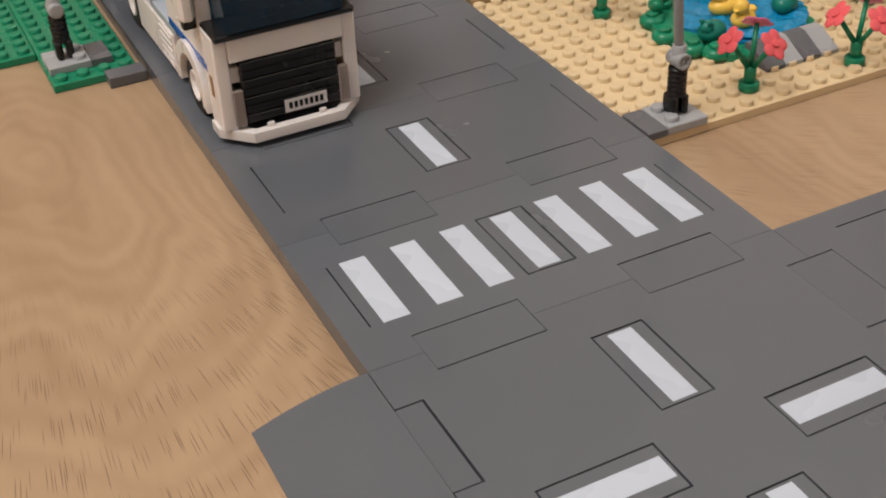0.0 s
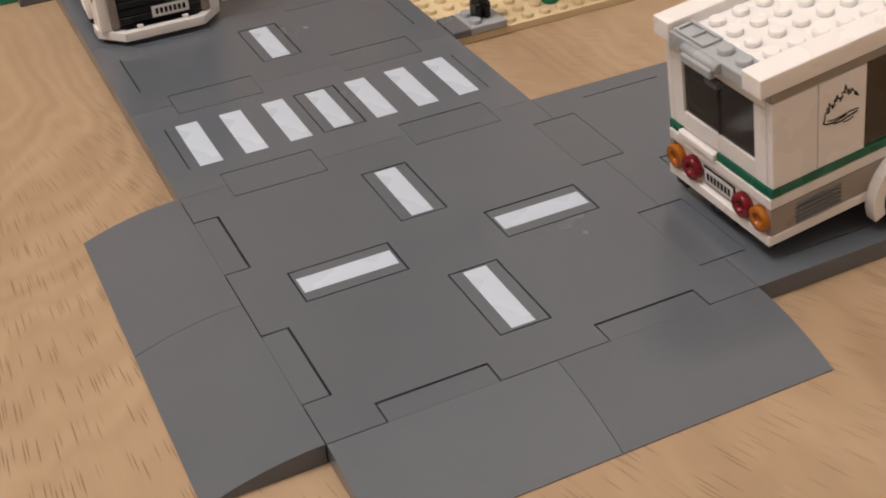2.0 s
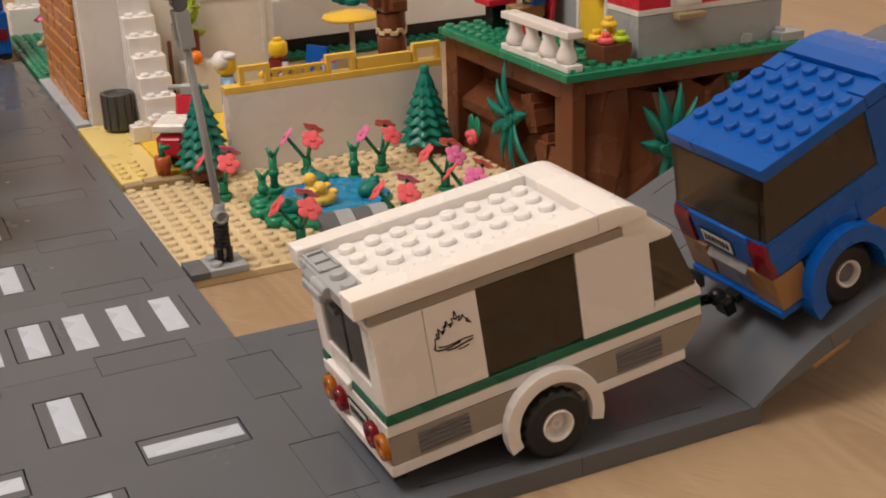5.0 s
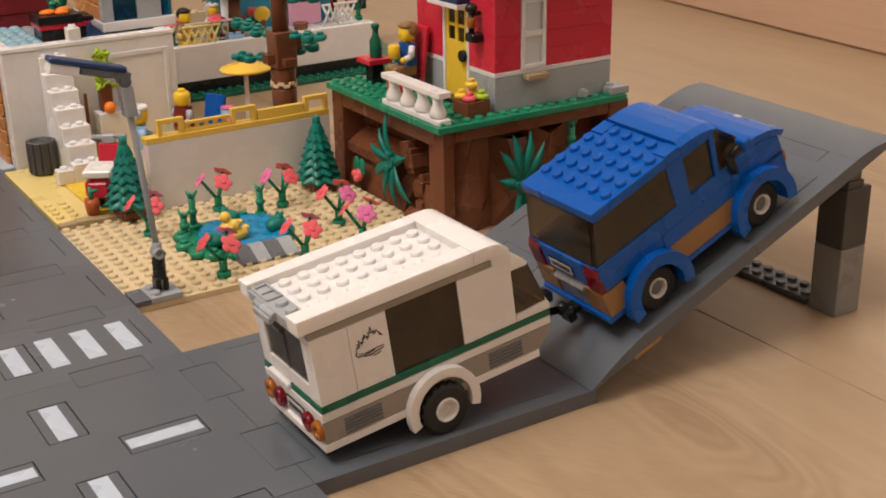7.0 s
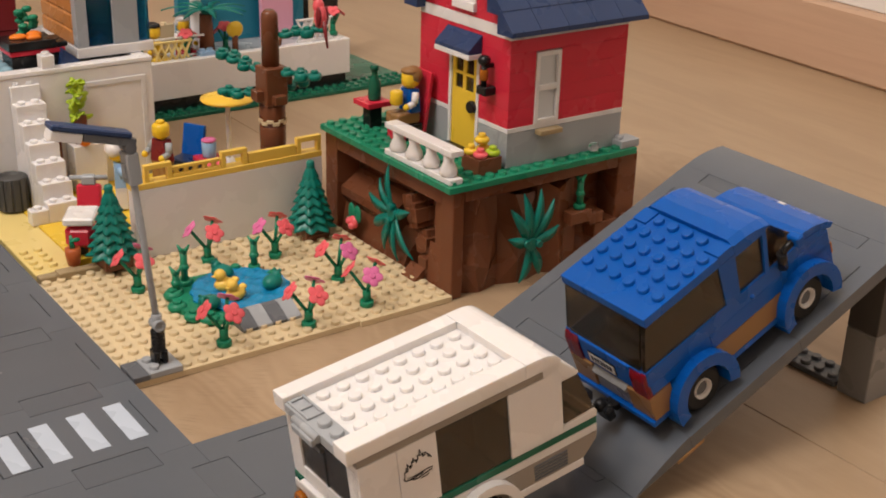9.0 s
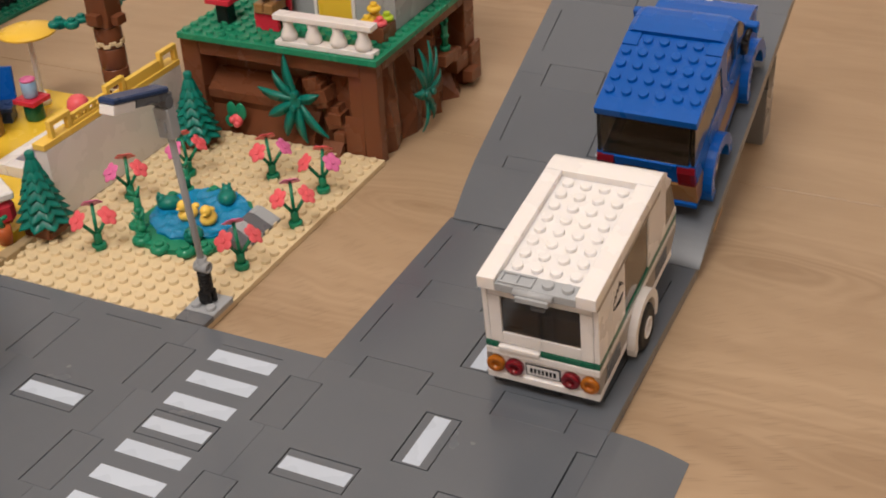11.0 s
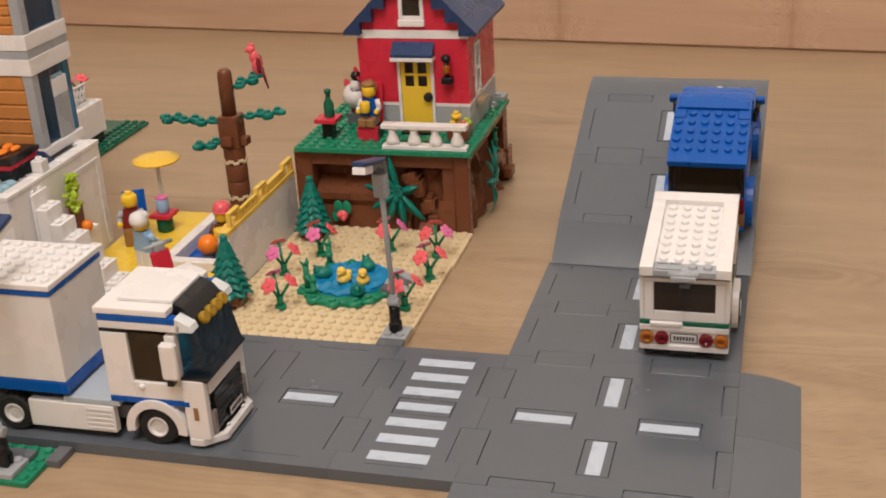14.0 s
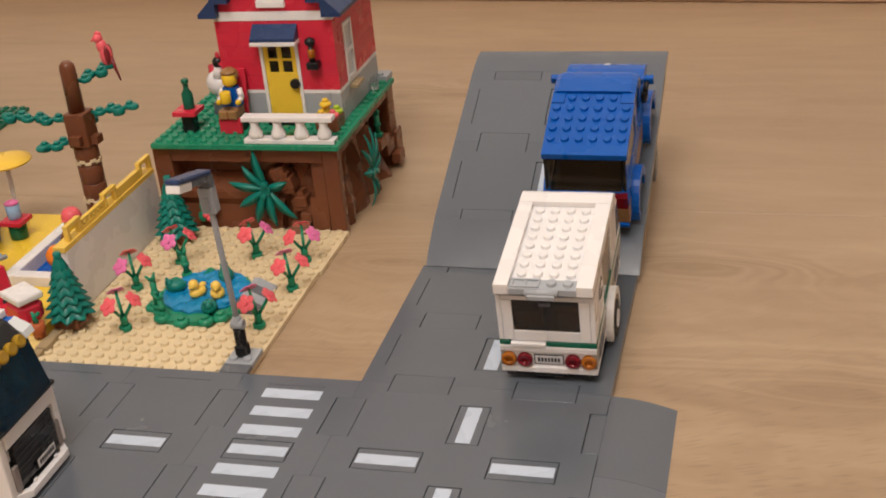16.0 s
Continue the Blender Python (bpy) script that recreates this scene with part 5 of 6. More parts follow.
fern(S3(HX - 0.1, HY + 6.3, 4.1, 0, -90, 0), ((12, 3.3), (42, 2.5), (80, 3.0), (122, 2.8), (158, 3.0), (188, 3.1), (222, 3.2), (290, 1.7)))
fern(S3(HX + 6.0, HY - 0.35, 2.95, 90, 0, 0), ((55, 3.2), (78, 3.6), (100, 3.5), (122, 3.0), (18, 2.4), (160, 1.7), (255, 2.6), (292, 2.4)))
rose = thing("red_flower", "red flower with green leaves on the rock", "flower", S3(HX + 0.1, HY + 11.8, 1.6, 0, -90, 0))
part("leaf", Shape().ball(0.7, 0.4, 0.2, 0.7, 0.45, 0.14).ball(0.7, -0.4, 0.2, 0.7, 0.45, 0.14).ball(-0.2, 0.7, 0.2, 0.5, 0.4, 0.14), GREEN, rose)
part("bloom", Shape().ball(0, 0, 0.3, 0.5, 0.5, 0.3).ball(0.1, 0.2, 0.5, 0.3).ball(-0.2, -0.1, 0.5, 0.28), CORAL, rose)
shoot(S3(HX + 10.9, HY + 0.1, 4.28), 2.0)
single("terrace_block", Shape().box(0, 0, 0, 1.7, 1.4, 0.55).stud(0.4, 0.7, 0.55), LGREY, "light grey block on the terrace edge", "block", S3(HX + 14.15, HY - 0.2, 8.07))
single("clear_stud", Shape().cyl(0, 0, 0, 0.5, 0.34), CLEAR, "small clear round piece on the terrace", "piece", S3(HX + 11.9, HY + 0.2, 8.29))


def red_house(m):
    """Local x into the depth, y along the front; z from the terrace."""
    h = thing("red_house", "red toy house with grey base and dark blue roof", "house", m)
    D, Wd = 10.1, 10.05
    for bx in ((0, 0, 0, D, 0.9, 2.38), (0, Wd - 0.9, 0, D, Wd, 2.38), (D - 0.91, 0.92, 0, D - 0.01, Wd - 0.92, 2.37), (0.01, 0.92, 0, 0.9, 3.15, 2.37), (0.01, 6.55, 0, 0.9, Wd - 0.92, 2.37)):
        part("base_wall", Shape().box(*bx, 0.03), LGREY, h, "light grey base course")
    part("white_course", Shape().box(-0.02, -0.02, 2.4, D + 0.02, 0.9, 2.72, 0.02).box(-0.02, Wd - 0.9, 2.4, D, Wd + 0.02, 2.72, 0.02).box(-0.015, 0.85, 2.401, 0.9, 3.15, 2.719, 0.02).box(-0.015, 6.55, 2.401, 0.9, Wd - 0.85, 2.719, 0.02).box(D - 0.9, 0.85, 2.401, D - 0.01, Wd - 0.85, 2.719, 0.02), WHITE, h)
    for i in range(5):
        z0 = 2.73 + 1.225 * i
        z1 = min(z0 + 1.215, 8.52)
        c = Shape()
        c.box(0, 0.9, z0, 0.9, 3.15, z1, 0.006).box(0, 6.55, z0, 0.9, Wd, z1, 0.006).box(0.9, Wd - 0.9, z0, D, Wd, z1, 0.006).box(D - 0.9, 0.9, z0, D, Wd - 0.9, z1, 0.006)
        if z0 > 7.0:
            c.box(0, 0, z0, D, 0.9, z1, 0.006).box(0, 3.15, z0 + 0.1, 0.9, 6.55, z1, 0.006)
        else:
            c.box(0, 0, z0, 2.15, 0.9, z1, 0.006).box(4.25, 0, z0, D, 0.9, z1, 0.006)
        part("brick_course", c, RED, h)
    part("eave_course", Shape().box(-0.04, -0.04, 8.54, D + 0.04, Wd + 0.04, 9.3, 0.03), WHITE, h)
    # gables, stepped, under the roof
    rise = 9.32
    ridge = rise + 5.5
    for x0, x1 in ((0, 0.9), (D - 0.9, D)):
        if x0 == 0:
            g = Shape()
            g.prism([(0.1, rise), (3.75, rise), (3.75, rise + 4.1), (0.1, rise + 0.3)], "x", x0, x1)
            g.prism([(6.05, rise), (Wd - 0.1, rise), (Wd - 0.1, rise + 0.3), (6.05, rise + 4.1)], "x", x0, x1)
            g.prism([(3.75, rise + 3.3), (6.05, rise + 3.3), (6.05, rise + 4.1), (4.95, ridge - 0.1), (3.75, rise + 4.1)], "x", x0, x1)
            g.prism([(3.75, rise), (6.05, rise), (6.05, rise + 0.9), (3.75, rise + 0.9)], "x", x0, x1)
        else:
            g = Shape().prism([(0.1, rise), (Wd - 0.1, rise), (4.95, ridge)], "x", x0, x1)
        part("gable", g, RED, h)
    gw = part("gable_window", Shape().box(-0.12, 3.77, rise + 0.92, 0.3, 4.1, rise + 3.28, 0.03).box(-0.12, 5.7, rise + 0.92, 0.3, 6.03, rise + 3.28, 0.03).box(-0.12, 4.1, rise + 2.95, 0.3, 5.7, rise + 3.28, 0.03).box(-0.12, 4.1, rise + 0.92, 0.3, 5.7, rise + 1.25, 0.03).box(-0.3, 3.7, rise + 0.35, 0.2, 6.1, rise + 0.92, 0.03), WHITE, h, "white window frame")
    part("pane", Shape().box(0.0, 4.12, rise + 1.27, 0.12, 5.68, rise + 2.93, 0.02), SMOKE, gw)
    # roof: rows of slopes with stepped edges
    for s in (0, 1):
        for k in range(5):
            z0, z1 = rise - 0.35 + 1.17 * k, rise - 0.35 + 1.17 * (k + 1)
            o0, o1 = -1.0 + 1.165 * k, -1.0 + 1.165 * (k + 1)
            prof = [(o0, z0), (o0, z0 + 0.32), (o1 + 0.05, z1 + 0.3), (o1 + 0.4, z1 + 0.3), (o1 + 0.4, z0)]
            if s:
                prof = [(Wd - y, z) for y, z in prof]
            for j in range(5):
                a = -0.75 + 2.34 * j
                part("roof_slope", Shape().prism(prof, "x", a + 0.015 + 0.02 * k, a + 2.325 - (0.02 * k if j == 4 else 0)), DBLUE, h)
    part("ridge", Shape().box(-0.75, 4.45, ridge - 0.2, 10.95, 5.5, ridge + 0.55, 0.08), DBLUE, h)
    # door with frame, porch roof
    fr = part("door_frame", Shape().box(-0.05, 3.17, 0.02, 0.85, 3.45, 7.0, 0.02).box(-0.05, 6.25, 0.02, 0.85, 6.53, 7.0, 0.02).box(-0.05, 3.45, 6.75, 0.85, 6.25, 7.05, 0.02), WHITE, h)
    dr = Shape().box(0.05, 3.47, 0.1, 0.35, 6.23, 4.2, 0.02).box(0.05, 3.47, 6.4, 0.35, 6.23, 6.72, 0.02)
    for y in (3.47, 4.67, 5.85):
        dr.box(0.05, y, 4.2, 0.35, y + 0.38, 6.4, 0.02)
    dr.box(0.06, 3.55, 5.17, 0.34, 6.15, 5.38, 0.02)
    door = part("door", dr, YELLOW, h, "yellow door with four panes")
    part("pane", Shape().box(0.15, 3.85, 4.2, 0.22, 5.85, 6.4, 0.01), SMOKE, door)
    part("door_knob", Shape().at(T3(0.02, 3.75, 3.3, 0, -90, 0)).cyl(0, 0, 0, 0.35, 0.42), BLACK, door)
    part("porch_roof", Shape().prism([(-1.1, 7.1), (-1.1, 7.35), (-0.05, 8.3), (-0.05, 7.1)], "y", 2.95, 6.75), DBLUE, h)
    part("porch_beam", Shape().box(-1.15, 2.9, 6.75, -0.06, 6.8, 7.08, 0.03), WHITE, h)
    part("door_step", Shape().box(-1.0, 3.45, 0, -0.06, 6.25, 0.3), BLACK, h)
    lan = part("wall_lantern", Shape().box(-0.95, 1.3, 4.7, -0.02, 2.3, 5.3, 0.08).bar((-0.7, 1.8, 5.2), (-0.7, 1.8, 6.7), 0.2).ball(-0.7, 1.8, 7.0, 0.44, 0.44, 0.36).bar((-0.7, 1.8, 6.6), (0.0, 1.8, 6.6), 0.16), BLACK, h, "black wall lantern")
    part("lantern_glass", Shape().cyl(-0.7, 1.8, 5.7, 6.4, 0.3), TRANSORANGE, lan)
    # window in the long wall
    w = part("side_window", Shape().box(2.17, -0.1, 2.73, 2.45, 0.5, 7.55, 0.02).box(3.95, -0.1, 2.73, 4.23, 0.5, 7.55, 0.02).box(2.45, -0.1, 7.25, 3.95, 0.5, 7.55, 0.02).box(2.45, -0.1, 2.73, 3.95, 0.5, 3.05, 0.02).box(2.45, -0.1, 4.95, 3.95, 0.5, 5.35, 0.02), WHITE, h, "white two-part window")
    part("pane", Shape().box(2.47, 0.1, 3.07, 3.93, 0.2, 7.23, 0.02), FROST, w)
    part("window_sill", Shape().box(2.3, -0.7, 2.05, 4.2, -0.03, 2.38, 0.03), DTAN, h)
    part("floor_inside", Shape().box(0.9, 0.9, 0, D - 0.9, Wd - 0.9, 0.3), DTAN, h)
    return h


red_house(S3(HX + 4.7, HY + 0.75, 8.07))
rl = thing("balustrade", "white toy balustrade on the terrace edge", "railing", S3(HX - 0.35, HY - 0.05, 8.07))
part("rail", Shape().box(0, 0, 1.85, 1, 7.6, 2.25, 0.03), WHITE, rl)
part("foot", Shape().box(0, 0, 0, 1, 7.6, 0.38, 0.03), WHITE, rl)
for k in range(4):
    part("baluster", Shape().lathe(0.5, 0.9 + 1.93 * k, [(0.5, 0.38), (0.6, 0.55), (0.56, 0.85), (0.34, 1.35), (0.4, 1.85)], 12), WHITE, rl)
box = thing("flower_box", "brown planter with yellow, red and lime blooms", "planter", S3(HX + 3.2, HY + 1.4, 8.07))
part("pot", Shape().box(-0.95, -0.95, 0, 0.95, 0.95, 1.1), BROWN, box)
for x, y, z, mat in ((0.5, 0.5, 1.1, YELLOW), (-0.5, 0.5, 1.1, YELLOW), (-0.5, -0.5, 1.1, CORAL), (0.5, -0.5, 1.1, LIME), (0.2, 0.3, 1.8, YELLOW)):
    part("bloom", Shape().cyl(x, y, z, z + 0.4, 0.5, 10, 0.12).cyl(x, y, z + 0.4, z + 0.65, 0.25, 8), mat, box)
tb = thing("side_table", "small red toy table on black foot", "table", S3(HX + 2.35, HY + 13.3, 8.07))
part("foot", Shape().box(-0.5, -0.5, 0, 0.5, 0.5, 1.55), BLACK, tb)
part("tabletop", Shape().box(-1, -1, 1.57, 1, 1, 1.95, 0.03), RED, tb)
single("bottle", Shape().lathe(0, 0, [(0.4, 0), (0.42, 0.1), (0.42, 1.1), (0.2, 1.5), (0.2, 1.9), (0.28, 1.95), (0.28, 2.2), (0.2, 2.25)], 14), DGREEN, "dark green toy bottle on the red table", "bottle", S3(HX + 2.45, HY + 13.2, 10.03) @ Matrix.Scale(1.12, 4))
seat = thing("porch_chair", "dark red toy chair on the terrace", "chair", S3(HX + 3.0, HY + 9.5, 8.07))
part("seat", Shape().box(-0.88, -0.9, 0.0, 0.5, 0.9, 1.26), BLACK, seat)
part("front_board", Shape().box(-1.25, -0.95, 0.0, -0.9, 0.95, 1.3), RED, seat)
part("backrest", Shape().at(T3(0.55, 0, 0.6, 0, 8, 0)).box(0, -0.9, 0, 0.3, 0.9, 4.2), RED, seat)


def figure(m, label, legs, torso, head, cap=None, cap_mat=None, seated=False, arms=None):
    """A toy figure, kept plain: one mesh."""
    mats = [legs, torso, head, cap_mat or head, arms or torso]
    sh = Shape()
    if seated:
        sh.box(-1.5, -0.78, 0.0, 0.35, -0.02, 0.75, 0.08).box(-1.5, 0.02, 0.0, 0.35, 0.78, 0.75, 0.08)
        z = 0.75
    else:
        sh.box(-0.38, -0.78, 0.0, 0.38, -0.02, 1.35, 0.06).box(-0.38, 0.02, 0.0, 0.38, 0.78, 1.35, 0.06).box(-0.38, -0.78, 1.3, 0.38, 0.78, 1.55, 0.06)
        z = 1.55
    sh.slot = 1
    sh.prism([(-0.78, z), (0.78, z), (0.55, z + 1.6), (-0.55, z + 1.6)], "x", -0.38, 0.38)
    sh.slot = 4
    for s in (-1, 1):
        sh.bar((0, 0.68 * s, z + 1.4), (-0.25, 0.95 * s, z + 0.75), 0.25).bar((-0.25, 0.95 * s, z + 0.75), (-0.75, 0.85 * s, z + 0.55), 0.22)
    sh.slot = 2
    for s in (-1, 1):
        sh.ball(-0.85, 0.84 * s, z + 0.52, 0.24)
    sh.cyl(0, 0, z + 1.6, z + 1.75, 0.3).cyl(0, 0, z + 1.72, z + 2.75, 0.62, 16, 0.18).cyl(0, 0, z + 2.74, z + 2.95, 0.3, 10)
    if seated:
        sh.cyl(-1.05, 0.1, z + 0.55, z + 1.5, 0.45, 14, 0.06)
    if cap and cap < 0:
        sh.slot = 3
        sh.ball(0.2, 0, z + 2.5, 0.68, 0.76, 0.66).ball(-0.08, 0, z + 2.82, 0.58, 0.66, 0.28)
    elif cap:
        sh.slot = 3
        sh.lathe(0, 0, [(0.68, z + 2.5), (0.72, z + 2.65), (0.64, z + 3.0), (0.45, z + 3.22), (0.2, z + 3.3)], 16)
        sh.box(-cap, -0.5, z + 2.52, -0.4, 0.5, z + 2.64, 0.04)
    return single("toy_figure", sh, mats, label, "toy figure", m if seated else m @ Matrix.Scale(1.12, 4), "toy figures")


figure(S3(HX + 3.0, HY + 9.5, 9.36), "seated plain toy figure in blue and tan", GOLD, BLUE, SKIN, -1, GOLD, True, WHITE)


# ---- palm tree ----
palm = thing("palm_tree", "brown toy tree with small green leaf branches", "tree", S3(28.4, 37.0, 0.4))
tr = Shape()
for k in range(5):
    tr.lathe(0, 0, [(0.95, 1.6 * k), (1.0, 1.6 * k + 0.1), (1.0, 1.6 * k + 1.5), (0.95, 1.6 * k + 1.58)], 14)
tr.box(-0.9, -0.9, 8.0, 0.9, 0.9, 10.9, 0.08).box(-1.5, -0.5, 8.4, -0.9, 0.5, 9.2).box(0.9, -0.5, 9.4, 1.5, 0.5, 10.2).box(-0.5, -1.5, 8.2, 0.5, -0.9, 8.9).lathe(0, 0.05, [(0.66, 10.9), (0.64, 14.4), (0.58, 14.8), (0.35, 15.05)], 12)
part("trunk", tr, BROWN, palm)
for z in (0.9, 3.1, 6.5):
    rg = Shape()
    for k in range(14):
        rg.at(T3(0, 0, z + 0.18 * (k % 2), 0, 0, 360 * k / 14)).box(0.93, -0.26, 0, 1.06, 0.26, 0.28, 0.03)
    part("bark_ring", rg, TAN, palm, "tan notched bark ring")


def leaf_branch(parent, m, n=5):
    sh = Shape().bar((0, 0, 0.2), (n * 0.75, 0, 0.2), 0.16, 6)
    for k in range(n):
        x, y = 0.8 + 0.78 * k, 0.32 * (1 if k % 2 else -1)
        sh.cyl(x, y, -0.1 * (k % 3), 0.42, 0.52, 10, 0.1).cyl(x, y, 0.4, 0.62, 0.28, 8)
    sh.cyl(n * 0.78 + 0.4, 0, 0, 0.4, 0.44, 10, 0.08)
    part("branch", sh, PINE, parent, "green round-leaved branch", m)


leaf_branch(palm, S3(-0.6, 0.8, 10.1, 0, -6, 95), 6)
leaf_branch(palm, S3(0.6, -0.9, 10.4, 0, -4, -80), 4)
leaf_branch(palm, S3(-0.9, 0.3, 8.5, 0, -3, 140), 3)
leaf_branch(palm, S3(0.3, -0.2, 13.0, 0, -6, -26), 4)
leaf_branch(palm, S3(0.8, 0.3, 8.7, 0, -5, 20), 3)
parrot = Shape().ball(0, 0, 0.9, 0.52, 0.5, 0.95).ball(-0.22, 0, 1.7, 0.45, 0.42, 0.6).ball(-0.42, 0, 2.35, 0.42, 0.38, 0.4).ball(-0.36, 0, 2.75, 0.3, 0.12, 0.2).bar((-0.72, 0, 2.38), (-1.02, 0, 2.1), 0.16, 8, 0.05)
parrot.slot = 1
parrot.bar((0.35, 0, 0.7), (0.78, 0, -1.25), 0.2, 8, 0.07).ball(0.2, 0.36, 1.0, 0.26, 0.18, 0.75).ball(0.2, -0.36, 1.0, 0.26, 0.18, 0.75)
single("toy_parrot", parrot, [CORAL, DRED], "pinkish red toy bird on a tree branch", "toy bird", S3(31.7, 35.35, 13.95, 0, 0, -80))

# ---- beach area ----
beach = thing("beach_base", "yellow and tan base with a sunken pool edge", "base plate", S3(8.3, 32.2, 0), kind="structure")
part("yellow_plate", Shape().box(0.0, 0.4, 0.0, 3.0, 15.0, 0.72, 0.03).studs(0, 1, 2, 4, 0.72), PALEY, beach)
part("yellow_deck", Shape().box(3.02, 1.3, 0.0, 9.9, 8.2, 0.82, 0.03), YELLOW, beach)
part("yellow_deck", Shape().box(3.02, 8.22, 0.0, 22.5, 15.0, 0.82, 0.03), YELLOW, beach)
part("sand_kerb", Shape().box(0.0, -0.35, 0.0, 7.0, 0.38, 0.8, 0.06), DTAN, beach)
part("kerb_stone", Shape().box(1.2, -0.6, 0.4, 2.4, 0.3, 0.95), DTAN, beach)
part("kerb_stone", Shape().box(4.2, -0.5, 0.4, 6.2, 0.3, 0.9), DTAN, beach)
part("pool_floor", Shape().box(10.95, 0.95, 0.0, 20, 7.2, 0.5, 0.02), BLUE, beach, "blue pool floor")
part("pool_edge", Shape().box(9.95, 7.22, 0.0, 20.6, 8.2, 1.6, 0.05), WHITE, beach, "white pool edge")
part("pool_edge", Shape().box(9.95, 0.95, 0.0, 10.93, 7.2, 1.6, 0.05), WHITE, beach)

house = thing("beach_house", "white and orange toy beach house with blue windows", "house", S3(9.4, 47.4, 0))
part("terrace_wall", Shape().box(0, 0, 0.0, 14.0, 1.0, 10.0, 0.05).box(-0.05, -0.05, 10.02, 14.05, 1.05, 10.35, 0.03), WHITE, house)
part("wall_panel", Shape().box(8.2, -0.09, 3.0, 8.6, 0.02, 9.0, 0.03).box(13.0, -0.09, 1.0, 13.4, 0.02, 9.0, 0.03).box(8.6, -0.09, 8.6, 13.0, 0.02, 9.0, 0.03), WHITE, house)
for x in (0.0, 13.0):
    part("side_wall", Shape().box(x, 1.02, 0.0, x + 1.0, 16, 10.3, 0.05), WHITE, house)
for k in range(9):
    z = 0.4 + 1.1 * k
    part("log", Shape().box(-0.35, 1.3, z, 0.0, 16, z + 1.05, 0.12), ORANGEWOOD, house)
part("terrace_floor", Shape().box(1.0, 1.0, 9.6, 13.0, 16, 9.95).studs(1, 1, 7, 10, 9.95), LGREY, house, "light grey studded terrace")
stairs = thing("outside_stairs", "white toy stairs beside the house wall", "stairs", S3(11.2, 45.2, 0.8))
for k in range(8):
    y0, top = -5.35 + 1.03 * k, 0.25 + 1.2 * k
    if k:
        part("step", Shape().box(0.95, y0, 0, 3.2, y0 + 1.02 if k < 7 else 2.15, top, 0.05).stud(1.5, y0 + 0.5, top).stud(2.5, y0 + 0.5, top), WHITE, stairs)
part("step", Shape().box(-0.3, -4.3, 0, 0.93, -3.3, 1.1, 0.05).stud(0.3, -3.8, 1.1), WHITE, stairs)
broom = thing("broom", "brown toy broom against the white wall", "broom", S3(15.3, 46.3, 0.82))
part("handle", Shape().cyl(0, 0.3, 0.6, 5.4, 0.14, 8), BROWN, broom)
part("head", Shape().box(-0.45, 0.05, 0, 0.45, 0.55, 0.9, 0.06), BROWN, broom)
# tower
TX, TY = 8.9, 1.85


def storey(z, h, split):
    for k in range(5):
        part("log", Shape().box(TX, TY + 0.9, z + h * k / 5, TX + 0.9, TY + 8, z + h * (k + 1) / 5 - 0.04, 0.12), ORANGEWOOD, house)
    part("corner_post", Shape().box(TX, TY, z, TX + 0.9, TY + 0.88, z + h, 0.03), LGREY, house)
    right = TX + 5.98 if split else TX + 5.2
    spans = [(TX + 0.92, TX + 2.93, 0), (TX + 5.02, right, 0), (TX + 2.95, TX + 5.0, 0.88)] if split else [(TX + 0.92, right, 0)]
    for x0, x1, low in spans:
        part("window_pane", Shape().box(x0, TY + 0.25, z + h * low, x1, TY + 0.5, z + h, 0.02), CYAN, house, "clear blue tall window")
    if split:
        part("mullion", Shape().box(TX + 2.95, TY + 0.05, z, TX + 5.0, TY + 0.9, z + 0.58 * h, 0.03), LGREY, house)
        part("mullion_block", Shape().box(TX + 2.95, TY + 0.05, z + 0.585 * h, TX + 5.0, TY + 0.9, z + 0.82 * h, 0.03), WHITE, house)
        part("clear_stud", Shape().cyl(TX + 3.5, TY + 0.45, z + 0.82 * h, z + 0.87 * h, 0.4, 12, 0.05).cyl(TX + 4.4, TY + 0.45, z + 0.82 * h, z + 0.87 * h, 0.4, 12, 0.05), ICE, house)
    else:
        part("corner_post", Shape().box(TX + 5.22, TY, z, TX + 5.98, TY + 0.9, z + h, 0.03), LGREY, house)
        part("inner_pillar", Shape().box(TX + 1.2, TY + 0.8, z, TX + 1.9, TY + 1.5, z + 0.85 * h, 0.04), WHITE, house)
    lump = Shape()
    for k in range(6):
        lump.ball(TX + 1.2 + 0.4 * k + (2.0 if k > 3 else 0), TY + 0.85 + 0.2 * (k % 2), z + 0.3 + 0.2 * (k % 3), 0.4, 0.3, 0.35, 8, 6)
    part("window_lump", lump, ICE, house, "pale clear lumps behind the window")
    part("rear_wall", Shape().box(TX + 5.3, TY + 0.92, z, TX + 5.98, TY + 8, z + h).box(TX + 0.9, TY + 7.2, z, TX + 5.28, TY + 8, z + h), WHITE, house)


storey(11.14, 6.24, True)
part("tower_base", Shape().box(TX - 0.1, TY - 0.1, 10.36, TX + 6.1, TY + 8.1, 11.12, 0.03), WHITE, house)
part("tower_band", Shape().box(TX - 0.1, TY - 0.1, 17.4, TX + 6.1, TY + 8.1, 18.78, 0.03).box(TX - 0.1, TY - 0.1, 19.5, TX + 6.1, TY + 8.1, 20.75, 0.03), WHITE, house)
part("grey_band", Shape().box(TX - 0.05, TY - 0.05, 18.8, TX + 6.05, TY + 8.05, 19.48, 0.03), LGREY, house)
storey(20.77, 3.93, False)
part("tower_top", Shape().box(TX - 0.2, TY - 0.2, 24.72, TX + 6.2, TY + 8.2, 26.0, 0.05), WHITE, house)

